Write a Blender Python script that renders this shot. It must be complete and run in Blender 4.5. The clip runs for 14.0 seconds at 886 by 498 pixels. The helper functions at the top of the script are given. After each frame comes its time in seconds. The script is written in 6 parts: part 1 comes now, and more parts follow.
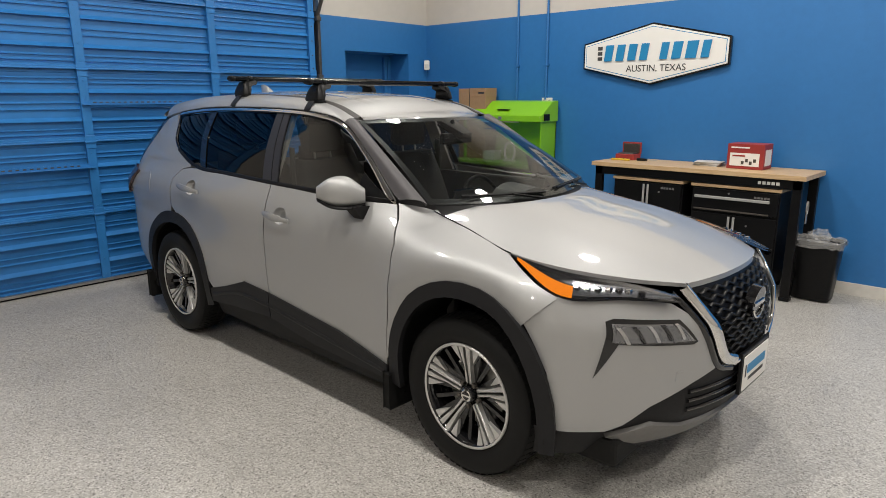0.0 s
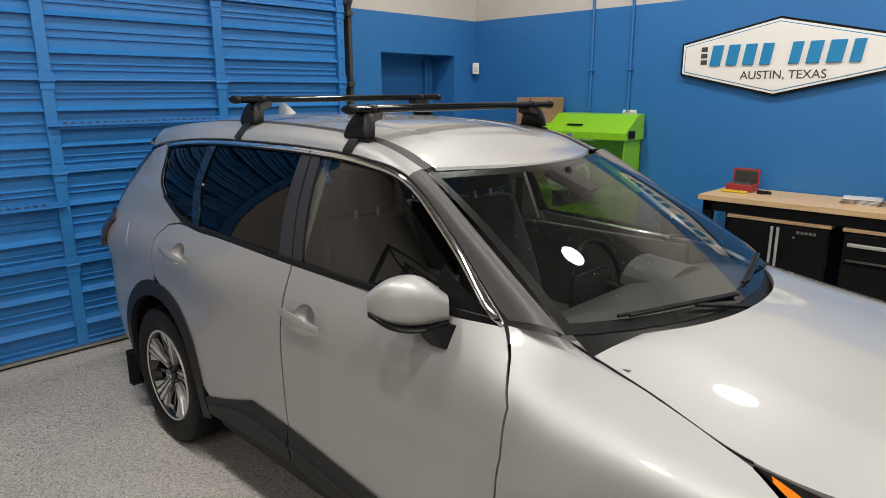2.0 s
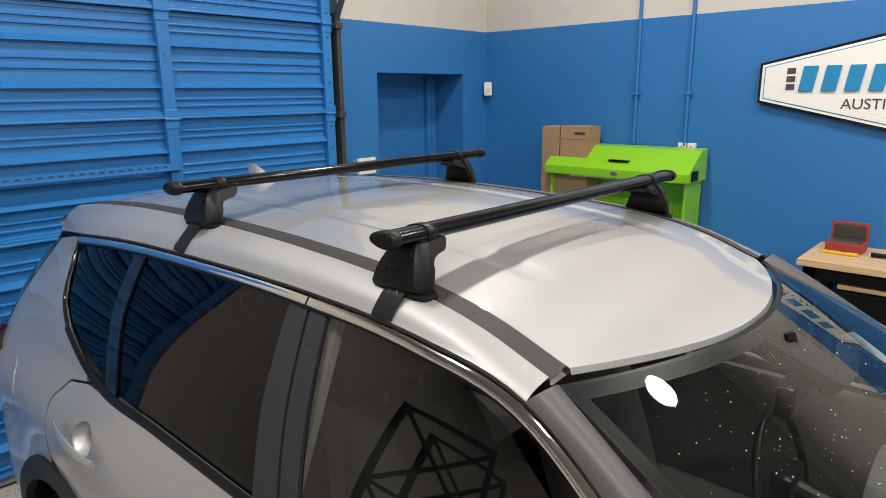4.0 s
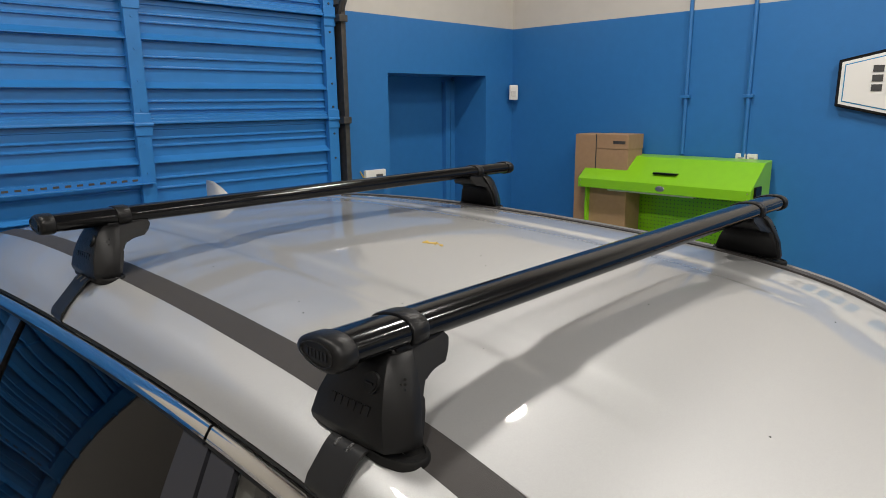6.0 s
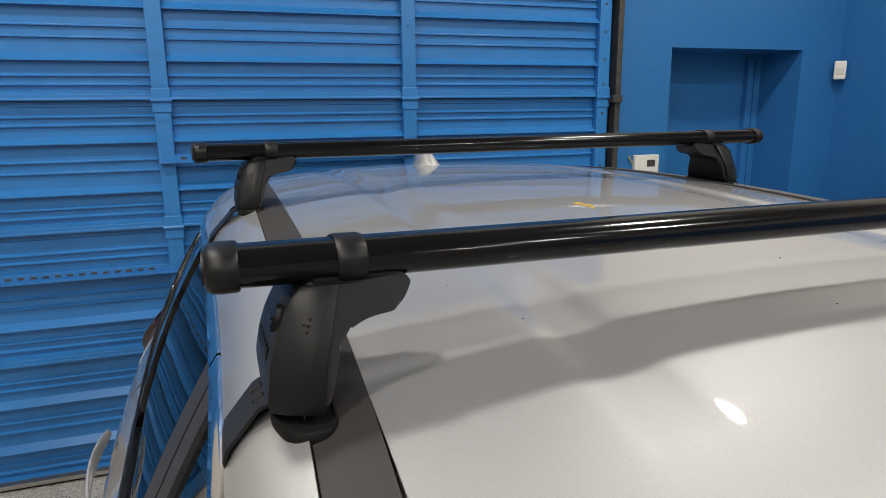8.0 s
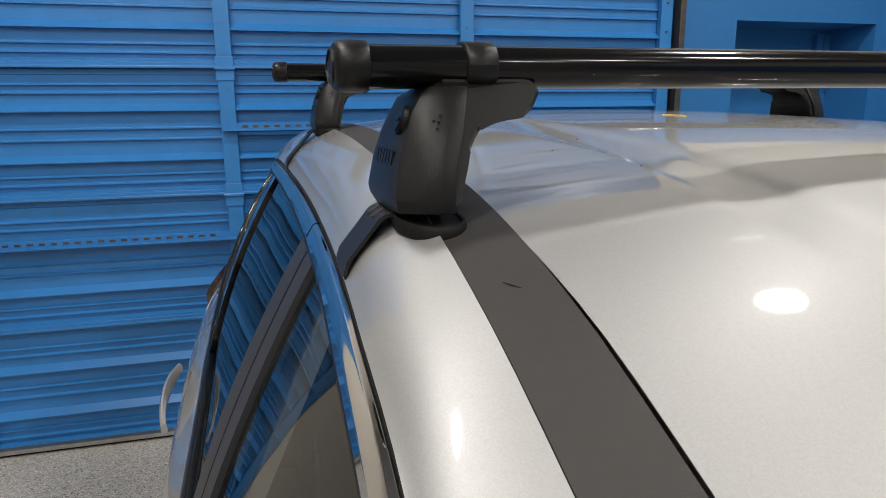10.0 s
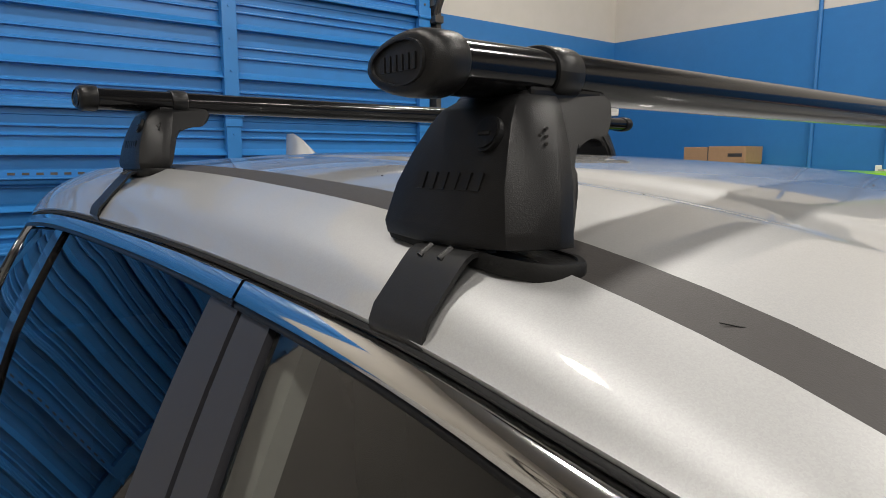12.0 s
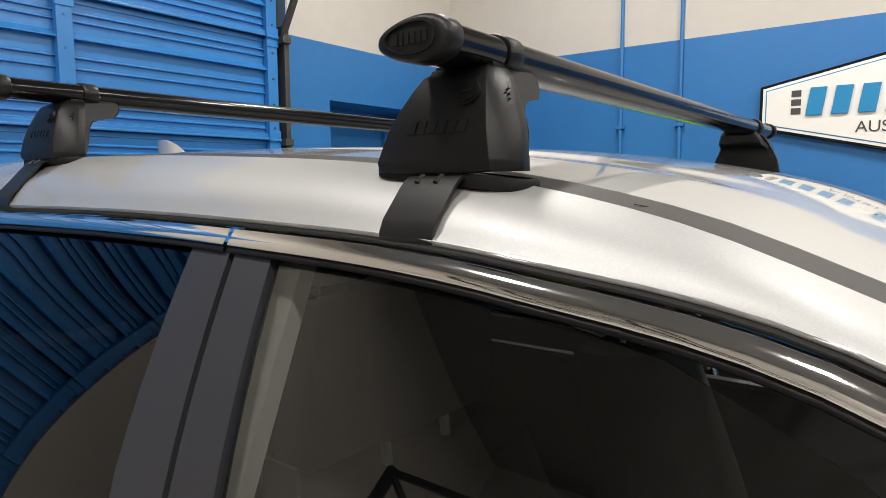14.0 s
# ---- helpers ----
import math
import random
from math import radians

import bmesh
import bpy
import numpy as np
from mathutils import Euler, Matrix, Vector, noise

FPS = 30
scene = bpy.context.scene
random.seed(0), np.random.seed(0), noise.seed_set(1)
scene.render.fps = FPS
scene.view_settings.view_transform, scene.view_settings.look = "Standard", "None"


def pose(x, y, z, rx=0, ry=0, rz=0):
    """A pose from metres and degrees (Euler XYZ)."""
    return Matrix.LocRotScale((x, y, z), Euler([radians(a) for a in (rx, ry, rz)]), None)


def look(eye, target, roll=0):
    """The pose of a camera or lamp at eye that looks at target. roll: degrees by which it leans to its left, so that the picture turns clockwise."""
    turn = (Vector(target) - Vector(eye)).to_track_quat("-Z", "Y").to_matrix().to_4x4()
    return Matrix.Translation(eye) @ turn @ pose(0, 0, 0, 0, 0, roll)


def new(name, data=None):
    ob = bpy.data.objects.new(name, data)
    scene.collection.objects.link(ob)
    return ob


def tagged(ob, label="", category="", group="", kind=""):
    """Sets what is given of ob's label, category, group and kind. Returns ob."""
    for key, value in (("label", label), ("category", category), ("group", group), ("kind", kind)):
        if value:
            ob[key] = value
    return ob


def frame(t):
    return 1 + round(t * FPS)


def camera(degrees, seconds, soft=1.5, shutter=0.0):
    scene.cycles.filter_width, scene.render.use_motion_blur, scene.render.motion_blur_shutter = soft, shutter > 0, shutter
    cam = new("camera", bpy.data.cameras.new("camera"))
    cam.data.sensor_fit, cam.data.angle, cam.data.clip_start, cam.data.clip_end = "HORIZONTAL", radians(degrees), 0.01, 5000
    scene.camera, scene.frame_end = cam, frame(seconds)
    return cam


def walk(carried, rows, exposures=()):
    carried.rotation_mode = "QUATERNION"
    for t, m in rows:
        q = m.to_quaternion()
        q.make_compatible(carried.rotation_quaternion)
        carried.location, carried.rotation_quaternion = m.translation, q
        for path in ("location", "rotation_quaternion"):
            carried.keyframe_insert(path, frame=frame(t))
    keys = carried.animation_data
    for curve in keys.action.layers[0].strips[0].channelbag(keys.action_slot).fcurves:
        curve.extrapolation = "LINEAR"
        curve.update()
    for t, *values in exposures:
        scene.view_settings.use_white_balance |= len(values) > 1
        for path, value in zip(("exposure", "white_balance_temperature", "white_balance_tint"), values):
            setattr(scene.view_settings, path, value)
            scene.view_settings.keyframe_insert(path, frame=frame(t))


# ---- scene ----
cam = camera(68.6, 14.0, soft=0.8)
PATH = [
    (0, (3.086, -2.887, 1.658), (1.76, -1.462, 1.2), -0.1),
    (0.5, (2.84, -2.725, 1.677), (1.508, -1.306, 1.214), -0.3),
    (0.9, (2.638, -2.539, 1.687), (1.289, -1.138, 1.222), -0.3),
    (1, (2.561, -2.488, 1.694), (1.216, -1.083, 1.227), -0.3),
    (1.5, (2.23, -2.295, 1.738), (0.874, -0.902, 1.267), 0.1),
    (2, (1.885, -2.117, 1.804), (0.522, -0.732, 1.333), -0.2),
    (2.5, (1.562, -1.928, 1.887), (0.195, -0.545, 1.421), -0.2),
    (3, (1.257, -1.771, 1.943), (-0.076, -0.355, 1.476), -0.1),
    (3.5, (1.006, -1.617, 1.999), (-0.309, -0.184, 1.536), -0.3),
    (3.7, (0.919, -1.533, 2.011), (-0.394, -0.099, 1.541), -0.5),
    (5.8, (0.405, -0.993, 1.988), (-0.893, 0.463, 1.545), -0.6),
    (6, (0.401, -0.945, 1.974), (-0.962, 0.45, 1.532), -0.6),
    (6.5, (0.419, -0.836, 1.936), (-1.194, 0.26, 1.493), -0.4),
    (7, (0.426, -0.717, 1.902), (-1.347, 0.095, 1.458), -0.6),
    (7.5, (0.418, -0.63, 1.877), (-1.405, 0.065, 1.435), -0.4),
    (8, (0.415, -0.593, 1.86), (-1.434, 0.028, 1.419), -0.5),
    (8.5, (0.409, -0.604, 1.829), (-1.459, -0.041, 1.389), -0.3),
    (9, (0.411, -0.616, 1.782), (-1.476, -0.119, 1.344), -0.5),
    (9.2, (0.414, -0.618, 1.765), (-1.477, -0.139, 1.325), -0.5),
    (11.3, (0.331, -0.772, 1.681), (-1.461, 0.021, 1.283), 0.3),
    (11.5, (0.306, -0.785, 1.685), (-1.424, 0.143, 1.304), 0.4),
    (12, (0.215, -0.824, 1.689), (-1.341, 0.4, 1.404), 0.1),
    (12.5, (0.142, -0.851, 1.671), (-1.245, 0.572, 1.439), 0.1),
    (13, (0.127, -0.876, 1.653), (-1.103, 0.685, 1.434), 0.0),
    (13.5, (0.18, -0.955, 1.639), (-1.022, 0.63, 1.429), -0.3),
    (14, (0.242, -1.015, 1.627), (-0.96, 0.57, 1.423), -0.3),
]
EXPOSURE = [(0.0, 0.05), (1.5, 0.05), (2.5, 0.15), (3.2, 0.32), (3.7, 0.32), (5.8, -0.02), (7.0, 0.02), (9.2, 0.05), (11.3, 0.1), (12.5, 0.2), (13.0, 0.38), (14.0, 0.42)]
walk(cam, [(t, look(eye, target, roll)) for t, eye, target, roll in PATH], EXPOSURE)

# ---- light ----
world = bpy.data.worlds.new("world")
scene.world = world
world.use_nodes = True
world.node_tree.nodes["Background"].inputs[0].default_value = (0.9, 0.95, 1.0, 1)
world.node_tree.nodes["Background"].inputs[1].default_value = 0.0
LAMP_Z, LAMP_WATTS = 4.25, 46.0
# the two at y -5.4 are unseen, added to brighten the south side
LAMP_SPOTS = [(-1.3, 1.70), (0.9, 1.75), (3.1, 1.75), (5.0, 1.75), (-1.3, -1.6), (0.7, -1.7), (2.5, -1.7), (4.4, -1.7), (1.5, -5.4), (4.3, -5.4)]

# ---- materials ----


def mat(name, color, rough=0.5, metal=0.0, grain=0.0, scale=40.0, bump=0.0, bump_scale=200.0, coat=0.0, vary=0.0, spec=0.5):
    """A Principled material with mottling at two scales, uneven gloss and a fine relief."""
    m = bpy.data.materials.new(name)
    m.use_nodes = True
    nt = m.node_tree
    n, link = nt.nodes, nt.links.new
    b = n["Principled BSDF"]
    b.inputs["Base Color"].default_value = (*color, 1)
    b.inputs["Roughness"].default_value = rough
    b.inputs["Metallic"].default_value = metal
    b.inputs["Coat Weight"].default_value = coat
    b.inputs["Coat Roughness"].default_value = 0.04
    b.inputs["Specular IOR Level"].default_value = spec
    co = n.new("ShaderNodeTexCoord")
    if grain or vary:
        fine, broad = n.new("ShaderNodeTexNoise"), n.new("ShaderNodeTexNoise")
        fine.inputs["Scale"].default_value, fine.inputs["Detail"].default_value = scale, 6
        broad.inputs["Scale"].default_value, broad.inputs["Detail"].default_value = scale / 14, 3
        link(co.outputs["Object"], fine.inputs["Vector"])
        link(co.outputs["Object"], broad.inputs["Vector"])
        add = n.new("ShaderNodeMath")
        add.operation = "ADD"
        link(fine.outputs["Fac"], add.inputs[0])
        link(broad.outputs["Fac"], add.inputs[1])
        ramp = n.new("ShaderNodeMapRange")
        ramp.inputs["From Min"].default_value, ramp.inputs["From Max"].default_value = 0.6, 1.4
        ramp.inputs["To Min"].default_value, ramp.inputs["To Max"].default_value = 1 - grain, 1 + grain
        link(add.outputs[0], ramp.inputs["Value"])
        last = ramp.outputs["Result"]
        if vary:
            info = n.new("ShaderNodeObjectInfo")
            per = n.new("ShaderNodeMapRange")
            per.inputs["To Min"].default_value, per.inputs["To Max"].default_value = 1 - vary, 1 + vary
            link(info.outputs["Random"], per.inputs["Value"])
            mul = n.new("ShaderNodeMath")
            mul.operation = "MULTIPLY"
            link(last, mul.inputs[0])
            link(per.outputs["Result"], mul.inputs[1])
            last = mul.outputs[0]
        mix = n.new("ShaderNodeVectorMath")
        mix.operation = "SCALE"
        mix.inputs[0].default_value = color
        link(last, mix.inputs["Scale"])
        link(mix.outputs["Vector"], b.inputs["Base Color"])
        rr = n.new("ShaderNodeMapRange")
        rr.inputs["To Min"].default_value, rr.inputs["To Max"].default_value = rough * 0.85, min(1, rough * 1.15)
        link(broad.outputs["Fac"], rr.inputs["Value"])
        link(rr.outputs["Result"], b.inputs["Roughness"])
    if bump:
        tex = n.new("ShaderNodeTexNoise")
        tex.inputs["Scale"].default_value, tex.inputs["Detail"].default_value = bump_scale, 4
        link(co.outputs["Object"], tex.inputs["Vector"])
        bp = n.new("ShaderNodeBump")
        bp.inputs["Strength"].default_value, bp.inputs["Distance"].default_value = bump, 0.002
        link(tex.outputs["Fac"], bp.inputs["Height"])
        link(bp.outputs["Normal"], b.inputs["Normal"])
    return m


def glass(name, tint, clear, rough=0.0, gloss=0.065):
    """A pane: mirror by Fresnel over a tinted see-through sheet."""
    m = bpy.data.materials.new(name)
    m.use_nodes = True
    nt = m.node_tree
    nt.nodes.clear()
    n, link = nt.nodes, nt.links.new
    out, mix, lw = n.new("ShaderNodeOutputMaterial"), n.new("ShaderNodeMixShader"), n.new("ShaderNodeLayerWeight")
    tr, gl = n.new("ShaderNodeBsdfTransparent"), n.new("ShaderNodeBsdfGlossy")
    power, scale = n.new("ShaderNodeMath"), n.new("ShaderNodeMath")
    power.operation, power.inputs[1].default_value = "POWER", 5.2
    scale.operation, scale.inputs[1].default_value, scale.inputs[2].default_value = "MULTIPLY_ADD", 0.80, gloss
    lw.inputs["Blend"].default_value = 0.5
    tr.inputs["Color"].default_value = (*[c * clear for c in tint], 1)
    gl.inputs["Roughness"].default_value = rough
    link(lw.outputs["Facing"], power.inputs[0])
    link(power.outputs[0], scale.inputs[0])
    link(scale.outputs[0], mix.inputs[0])
    link(tr.outputs[0], mix.inputs[1])
    link(gl.outputs[0], mix.inputs[2])
    link(mix.outputs[0], out.inputs["Surface"])
    return m


def emitter(name, color, strength):
    m = bpy.data.materials.new(name)
    m.use_nodes = True
    b = m.node_tree.nodes["Principled BSDF"]
    b.inputs["Emission Color"].default_value = (*color, 1)
    b.inputs["Emission Strength"].default_value = strength
    return m


def flake_floor():
    """Grey epoxy with thickly scattered pale and dark chips."""
    m = mat("epoxy_flake", (0.42, 0.405, 0.38), 0.34)
    nt = m.node_tree
    n, link = nt.nodes, nt.links.new
    b = n["Principled BSDF"]
    co = n.new("ShaderNodeTexCoord")
    chips = n.new("ShaderNodeTexVoronoi")
    chips.inputs["Scale"].default_value = 170
    link(co.outputs["Object"], chips.inputs["Vector"])
    sep = n.new("ShaderNodeSeparateColor")
    link(chips.outputs["Color"], sep.inputs[0])
    ramp = n.new("ShaderNodeValToRGB")
    ramp.color_ramp.interpolation = "CONSTANT"
    stops = [(0.0, (0.40, 0.385, 0.36)), (0.42, (0.52, 0.505, 0.47)), (0.68, (0.30, 0.285, 0.26)), (0.82, (0.64, 0.62, 0.59)), (0.93, (0.15, 0.14, 0.13))]
    e = ramp.color_ramp.elements
    e[0].position, e[0].color = 0.0, (*stops[0][1], 1)
    e[1].position, e[1].color = stops[1][0], (*stops[1][1], 1)
    for p, c in stops[2:]:
        k = e.new(p)
        k.color = (*c, 1)
    link(sep.outputs[0], ramp.inputs[0])
    broad = n.new("ShaderNodeTexNoise")
    broad.inputs["Scale"].default_value, broad.inputs["Detail"].default_value = 1.3, 5
    link(co.outputs["Object"], broad.inputs["Vector"])
    rg = n.new("ShaderNodeMapRange")
    rg.inputs["To Min"].default_value, rg.inputs["To Max"].default_value = 0.82, 1.12
    link(broad.outputs["Fac"], rg.inputs["Value"])
    sc = n.new("ShaderNodeVectorMath")
    sc.operation = "SCALE"
    link(ramp.outputs["Color"], sc.inputs[0])
    link(rg.outputs["Result"], sc.inputs["Scale"])
    link(sc.outputs["Vector"], b.inputs["Base Color"])
    bp = n.new("ShaderNodeBump")
    bp.inputs["Strength"].default_value, bp.inputs["Distance"].default_value = 0.25, 0.0015
    link(sep.outputs[1], bp.inputs["Height"])
    link(bp.outputs["Normal"], b.inputs["Normal"])
    return m


def wood_grain(name, dark, light):
    m = mat(name, light, 0.42)
    nt = m.node_tree
    n, link = nt.nodes, nt.links.new
    co, mp = n.new("ShaderNodeTexCoord"), n.new("ShaderNodeMapping")
    mp.inputs["Scale"].default_value = (2.0, 26.0, 26.0)
    tex = n.new("ShaderNodeTexNoise")
    tex.inputs["Scale"].default_value, tex.inputs["Detail"].default_value = 2.5, 6
    link(co.outputs["Object"], mp.inputs["Vector"])
    link(mp.outputs["Vector"], tex.inputs["Vector"])
    ramp = n.new("ShaderNodeValToRGB")
    ramp.color_ramp.elements[0].color, ramp.color_ramp.elements[1].color = (*dark, 1), (*light, 1)
    ramp.color_ramp.elements[0].position, ramp.color_ramp.elements[1].position = 0.3, 0.65
    link(tex.outputs["Fac"], ramp.inputs[0])
    link(ramp.outputs[0], n["Principled BSDF"].inputs["Base Color"])
    return m


def silver_paint():
    """Metallic silver with fine flake sparkle under clear lacquer."""
    m = mat("silver_paint", (0.40, 0.402, 0.402), 0.53, 0.68, coat=1.0)
    nt = m.node_tree
    n, link = nt.nodes, nt.links.new
    b = n["Principled BSDF"]
    co = n.new("ShaderNodeTexCoord")
    cell = n.new("ShaderNodeTexVoronoi")
    cell.inputs["Scale"].default_value = 1300
    link(co.outputs["Object"], cell.inputs["Vector"])
    sep = n.new("ShaderNodeSeparateColor")
    link(cell.outputs["Color"], sep.inputs[0])
    rg = n.new("ShaderNodeMapRange")
    rg.inputs["To Min"].default_value, rg.inputs["To Max"].default_value = 0.955, 1.045
    link(sep.outputs[0], rg.inputs["Value"])
    dust = n.new("ShaderNodeTexNoise")
    dust.inputs["Scale"].default_value, dust.inputs["Detail"].default_value = 3.0, 6
    link(co.outputs["Object"], dust.inputs["Vector"])
    rr = n.new("ShaderNodeMapRange")
    rr.inputs["To Min"].default_value, rr.inputs["To Max"].default_value = 0.49, 0.57
    link(dust.outputs["Fac"], rr.inputs["Value"])
    link(rr.outputs["Result"], b.inputs["Roughness"])
    sc = n.new("ShaderNodeVectorMath")
    sc.operation = "SCALE"
    sc.inputs[0].default_value = (0.40, 0.402, 0.402)
    link(rg.outputs["Result"], sc.inputs["Scale"])
    link(sc.outputs["Vector"], b.inputs["Base Color"])
    return m


BLUE = mat("blue_wall_paint", (0.025, 0.155, 0.41), 0.42, grain=0.06, scale=18, bump=0.25, bump_scale=160)
BLUE_DOOR = mat("blue_door_enamel", (0.028, 0.185, 0.49), 0.34, grain=0.09, scale=12, bump=0.08, bump_scale=60, vary=0.03)
WHITE = mat("white_wall_paint", (0.52, 0.49, 0.45), 0.7, grain=0.05, scale=10, bump=0.2, bump_scale=120)
# unseen ceiling, kept grey so glass reflections and bounce light stay low
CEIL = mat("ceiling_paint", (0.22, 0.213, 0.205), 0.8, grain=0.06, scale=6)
FLOOR = flake_floor()
GREYWALL = mat("beige_wall_paint", (0.50, 0.47, 0.43), 0.7, grain=0.06, scale=8)
TRIM = mat("cove_base_vinyl", (0.60, 0.58, 0.54), 0.5, grain=0.1, scale=20)
STEEL = mat("galvanised_steel", (0.42, 0.41, 0.39), 0.38, 0.9, grain=0.15, scale=25)
DARK_STEEL = mat("dark_track_steel", (0.10, 0.09, 0.08), 0.45, 0.7, grain=0.3, scale=30)
PAINT = silver_paint()
CLAD = mat("grey_black_cladding", (0.011, 0.011, 0.0125), 0.5, grain=0.12, scale=60, bump=0.2, bump_scale=700, spec=0.24)
BLACK = mat("black_plastic", (0.006, 0.006, 0.0065), 0.34, grain=0.1, scale=80, bump=0.10, bump_scale=500, spec=0.18)
TOWER = mat("black_moulded_nylon", (0.007, 0.007, 0.0074), 0.36, grain=0.12, scale=90, bump=0.15, bump_scale=1300, spec=0.24)
RUBBER = mat("black_rubber", (0.007, 0.007, 0.007), 0.6, grain=0.2, scale=50, bump=0.2, bump_scale=300, spec=0.2)
GLOSS = mat("gloss_black_coat", (0.006, 0.006, 0.007), 0.10, coat=0.5)
STRAP = mat("satin_black_steel", (0.012, 0.012, 0.0125), 0.42, grain=0.1, scale=80, bump=0.05, bump_scale=600, spec=0.3)
BAR = mat("black_powder_coat", (0.004, 0.004, 0.0045), 0.13, grain=0.1, scale=60, bump=0.03, bump_scale=400, spec=0.26)
STRIP = mat("charcoal_roof_strip", (0.036, 0.033, 0.032), 0.55, grain=0.08, scale=120, bump=0.15, bump_scale=900, spec=0.3)
PILLAR = mat("grey_gloss_pillar", (0.075, 0.071, 0.076), 0.50, 0.2, grain=0.05, scale=30)
CHARCOAL = mat("charcoal_pillar_film", (0.018, 0.018, 0.022), 0.46, grain=0.05, scale=60)
CHROME = mat("bright_chrome", (0.78, 0.77, 0.75), 0.06, 1.0)
SATIN = mat("machined_alloy", (0.58, 0.575, 0.56), 0.36, 0.65, grain=0.06, scale=50)
SILVER_PLASTIC = mat("grey_skid_plastic", (0.17, 0.165, 0.16), 0.42, 0.3, grain=0.1, scale=50)
WINDSHIELD = glass("windshield_glass", (0.80, 0.86, 0.84), 0.84, gloss=0.105)
WINDOW = glass("front_window_glass", (0.72, 0.78, 0.74), 0.42, gloss=0.10)
PRIVACY = glass("privacy_glass", (0.5, 0.55, 0.6), 0.10, gloss=0.045)
LENS = glass("lamp_lens", (0.95, 0.97, 1.0), 0.92)
LAMP_DARK = mat("smoked_lamp_chrome", (0.34, 0.34, 0.35), 0.18, 0.9, grain=0.3, scale=60)
AMBER = mat("amber_lens", (0.75, 0.20, 0.008), 0.12, coat=0.5)
RED = mat("red_tail_lens", (0.020, 0.003, 0.005), 0.10, coat=0.6)
TRIM_DARK = mat("charcoal_interior", (0.055, 0.053, 0.052), 0.6, grain=0.15, scale=60, bump=0.2, bump_scale=500)
TRIM_GREY = mat("grey_interior_trim", (0.40, 0.385, 0.36), 0.7, grain=0.1, scale=60)
SEAT = mat("charcoal_seat_cloth", (0.028, 0.027, 0.027), 0.85, grain=0.2, scale=160, bump=0.4, bump_scale=900)
GREEN = mat("lime_green_enamel", (0.21, 0.50, 0.010), 0.30, grain=0.04, scale=20, coat=0.2)
WOOD = wood_grain("pale_beech_top", (0.46, 0.30, 0.15), (0.62, 0.44, 0.25))
CARD = mat("brown_cardboard", (0.33, 0.20, 0.11), 0.8, grain=0.1, scale=30, bump=0.2, bump_scale=80)
RED_CARD = mat("red_printed_card", (0.30, 0.030, 0.026), 0.5, grain=0.08, scale=40)
WHITE_PLASTIC = mat("white_plastic", (0.74, 0.72, 0.68), 0.4, grain=0.03, scale=30)
SIGN_WHITE = mat("sign_face_white", (0.80, 0.78, 0.74), 0.45, grain=0.02, scale=10)
SIGN_BLUE = mat("sign_blue", (0.015, 0.22, 0.46), 0.4, grain=0.03, scale=10)
BAG = mat("thin_plastic_bag", (0.75, 0.75, 0.74), 0.22)
BAG.node_tree.nodes["Principled BSDF"].inputs["Alpha"].default_value = 0.26
YELLOW = mat("yellow_plastic", (0.65, 0.42, 0.03), 0.4, grain=0.05)
LAMP_FACE = emitter("lamp_diffuser", (1.0, 0.95, 0.88), 14.0)

# ---- builders ----


def finish(name, bm, material, smooth=False):
    me = bpy.data.meshes.new(name)
    bm.to_mesh(me)
    bm.free()
    me.materials.append(material)
    if smooth:
        for p in me.polygons:
            p.use_smooth = True
    return new(name, me)


def part(name, bm, material, parent, label="", smooth=False):
    ob = finish(name, bm, material, smooth)
    ob.parent = parent
    return tagged(ob, label) if label else ob


def thing(name, label, category, at=(0, 0, 0), group="", kind=""):
    ob = new(name)
    ob.location = at
    return tagged(ob, label, category, group, kind)


def solid(name, bm, material, label, category, group="", kind="", smooth=False):
    return tagged(finish(name, bm, material, smooth), label, category, group, kind)


def box(x0, x1, y0, y1, z0, z1, bevel=0.0, bm=None):
    bm = bm or bmesh.new()
    made = bmesh.ops.create_cube(bm, size=1.0)["verts"]
    for v in made:
        v.co = Vector(((x0 + x1) / 2 + v.co.x * (x1 - x0), (y0 + y1) / 2 + v.co.y * (y1 - y0), (z0 + z1) / 2 + v.co.z * (z1 - z0)))
    if bevel:
        es = list({e for v in made for e in v.link_edges})
        bmesh.ops.bevel(bm, geom=es, offset=bevel, segments=2, affect="EDGES", profile=0.6)
    return bm


def tube(a, b, r, n=16, r2=None, bm=None, caps=True):
    bm = bm or bmesh.new()
    a, b = Vector(a), Vector(b)
    d = b - a
    m = Matrix.Translation((a + b) / 2) @ d.to_track_quat("Z", "Y").to_matrix().to_4x4()
    bmesh.ops.create_cone(bm, cap_ends=caps, segments=n, radius1=r, radius2=r if r2 is None else r2, depth=d.length, matrix=m)
    return bm


def grid_mesh(rows, close=False, bm=None):
    """Quads through rows of 3D points."""
    bm = bm or bmesh.new()
    vs = [[bm.verts.new(p) for p in r] for r in rows]
    for a, b in zip(vs, vs[1:]):
        k = len(a)
        for i in range(k if close else k - 1):
            bm.faces.new((a[i], a[(i + 1) % k], b[(i + 1) % k], b[i]))
    return bm


def skin(sections, bm=None, caps=True):
    """A closed body through rings of equal count, capped."""
    bm = bm or bmesh.new()
    vs = [[bm.verts.new(p) for p in r] for r in sections]
    for a, b in zip(vs, vs[1:]):
        k = len(a)
        for i in range(k):
            bm.faces.new((a[i], a[(i + 1) % k], b[(i + 1) % k], b[i]))
    if caps:
        bm.faces.new(vs[0][::-1])
        bm.faces.new(vs[-1])
    bmesh.ops.recalc_face_normals(bm, faces=bm.faces)
    return bm


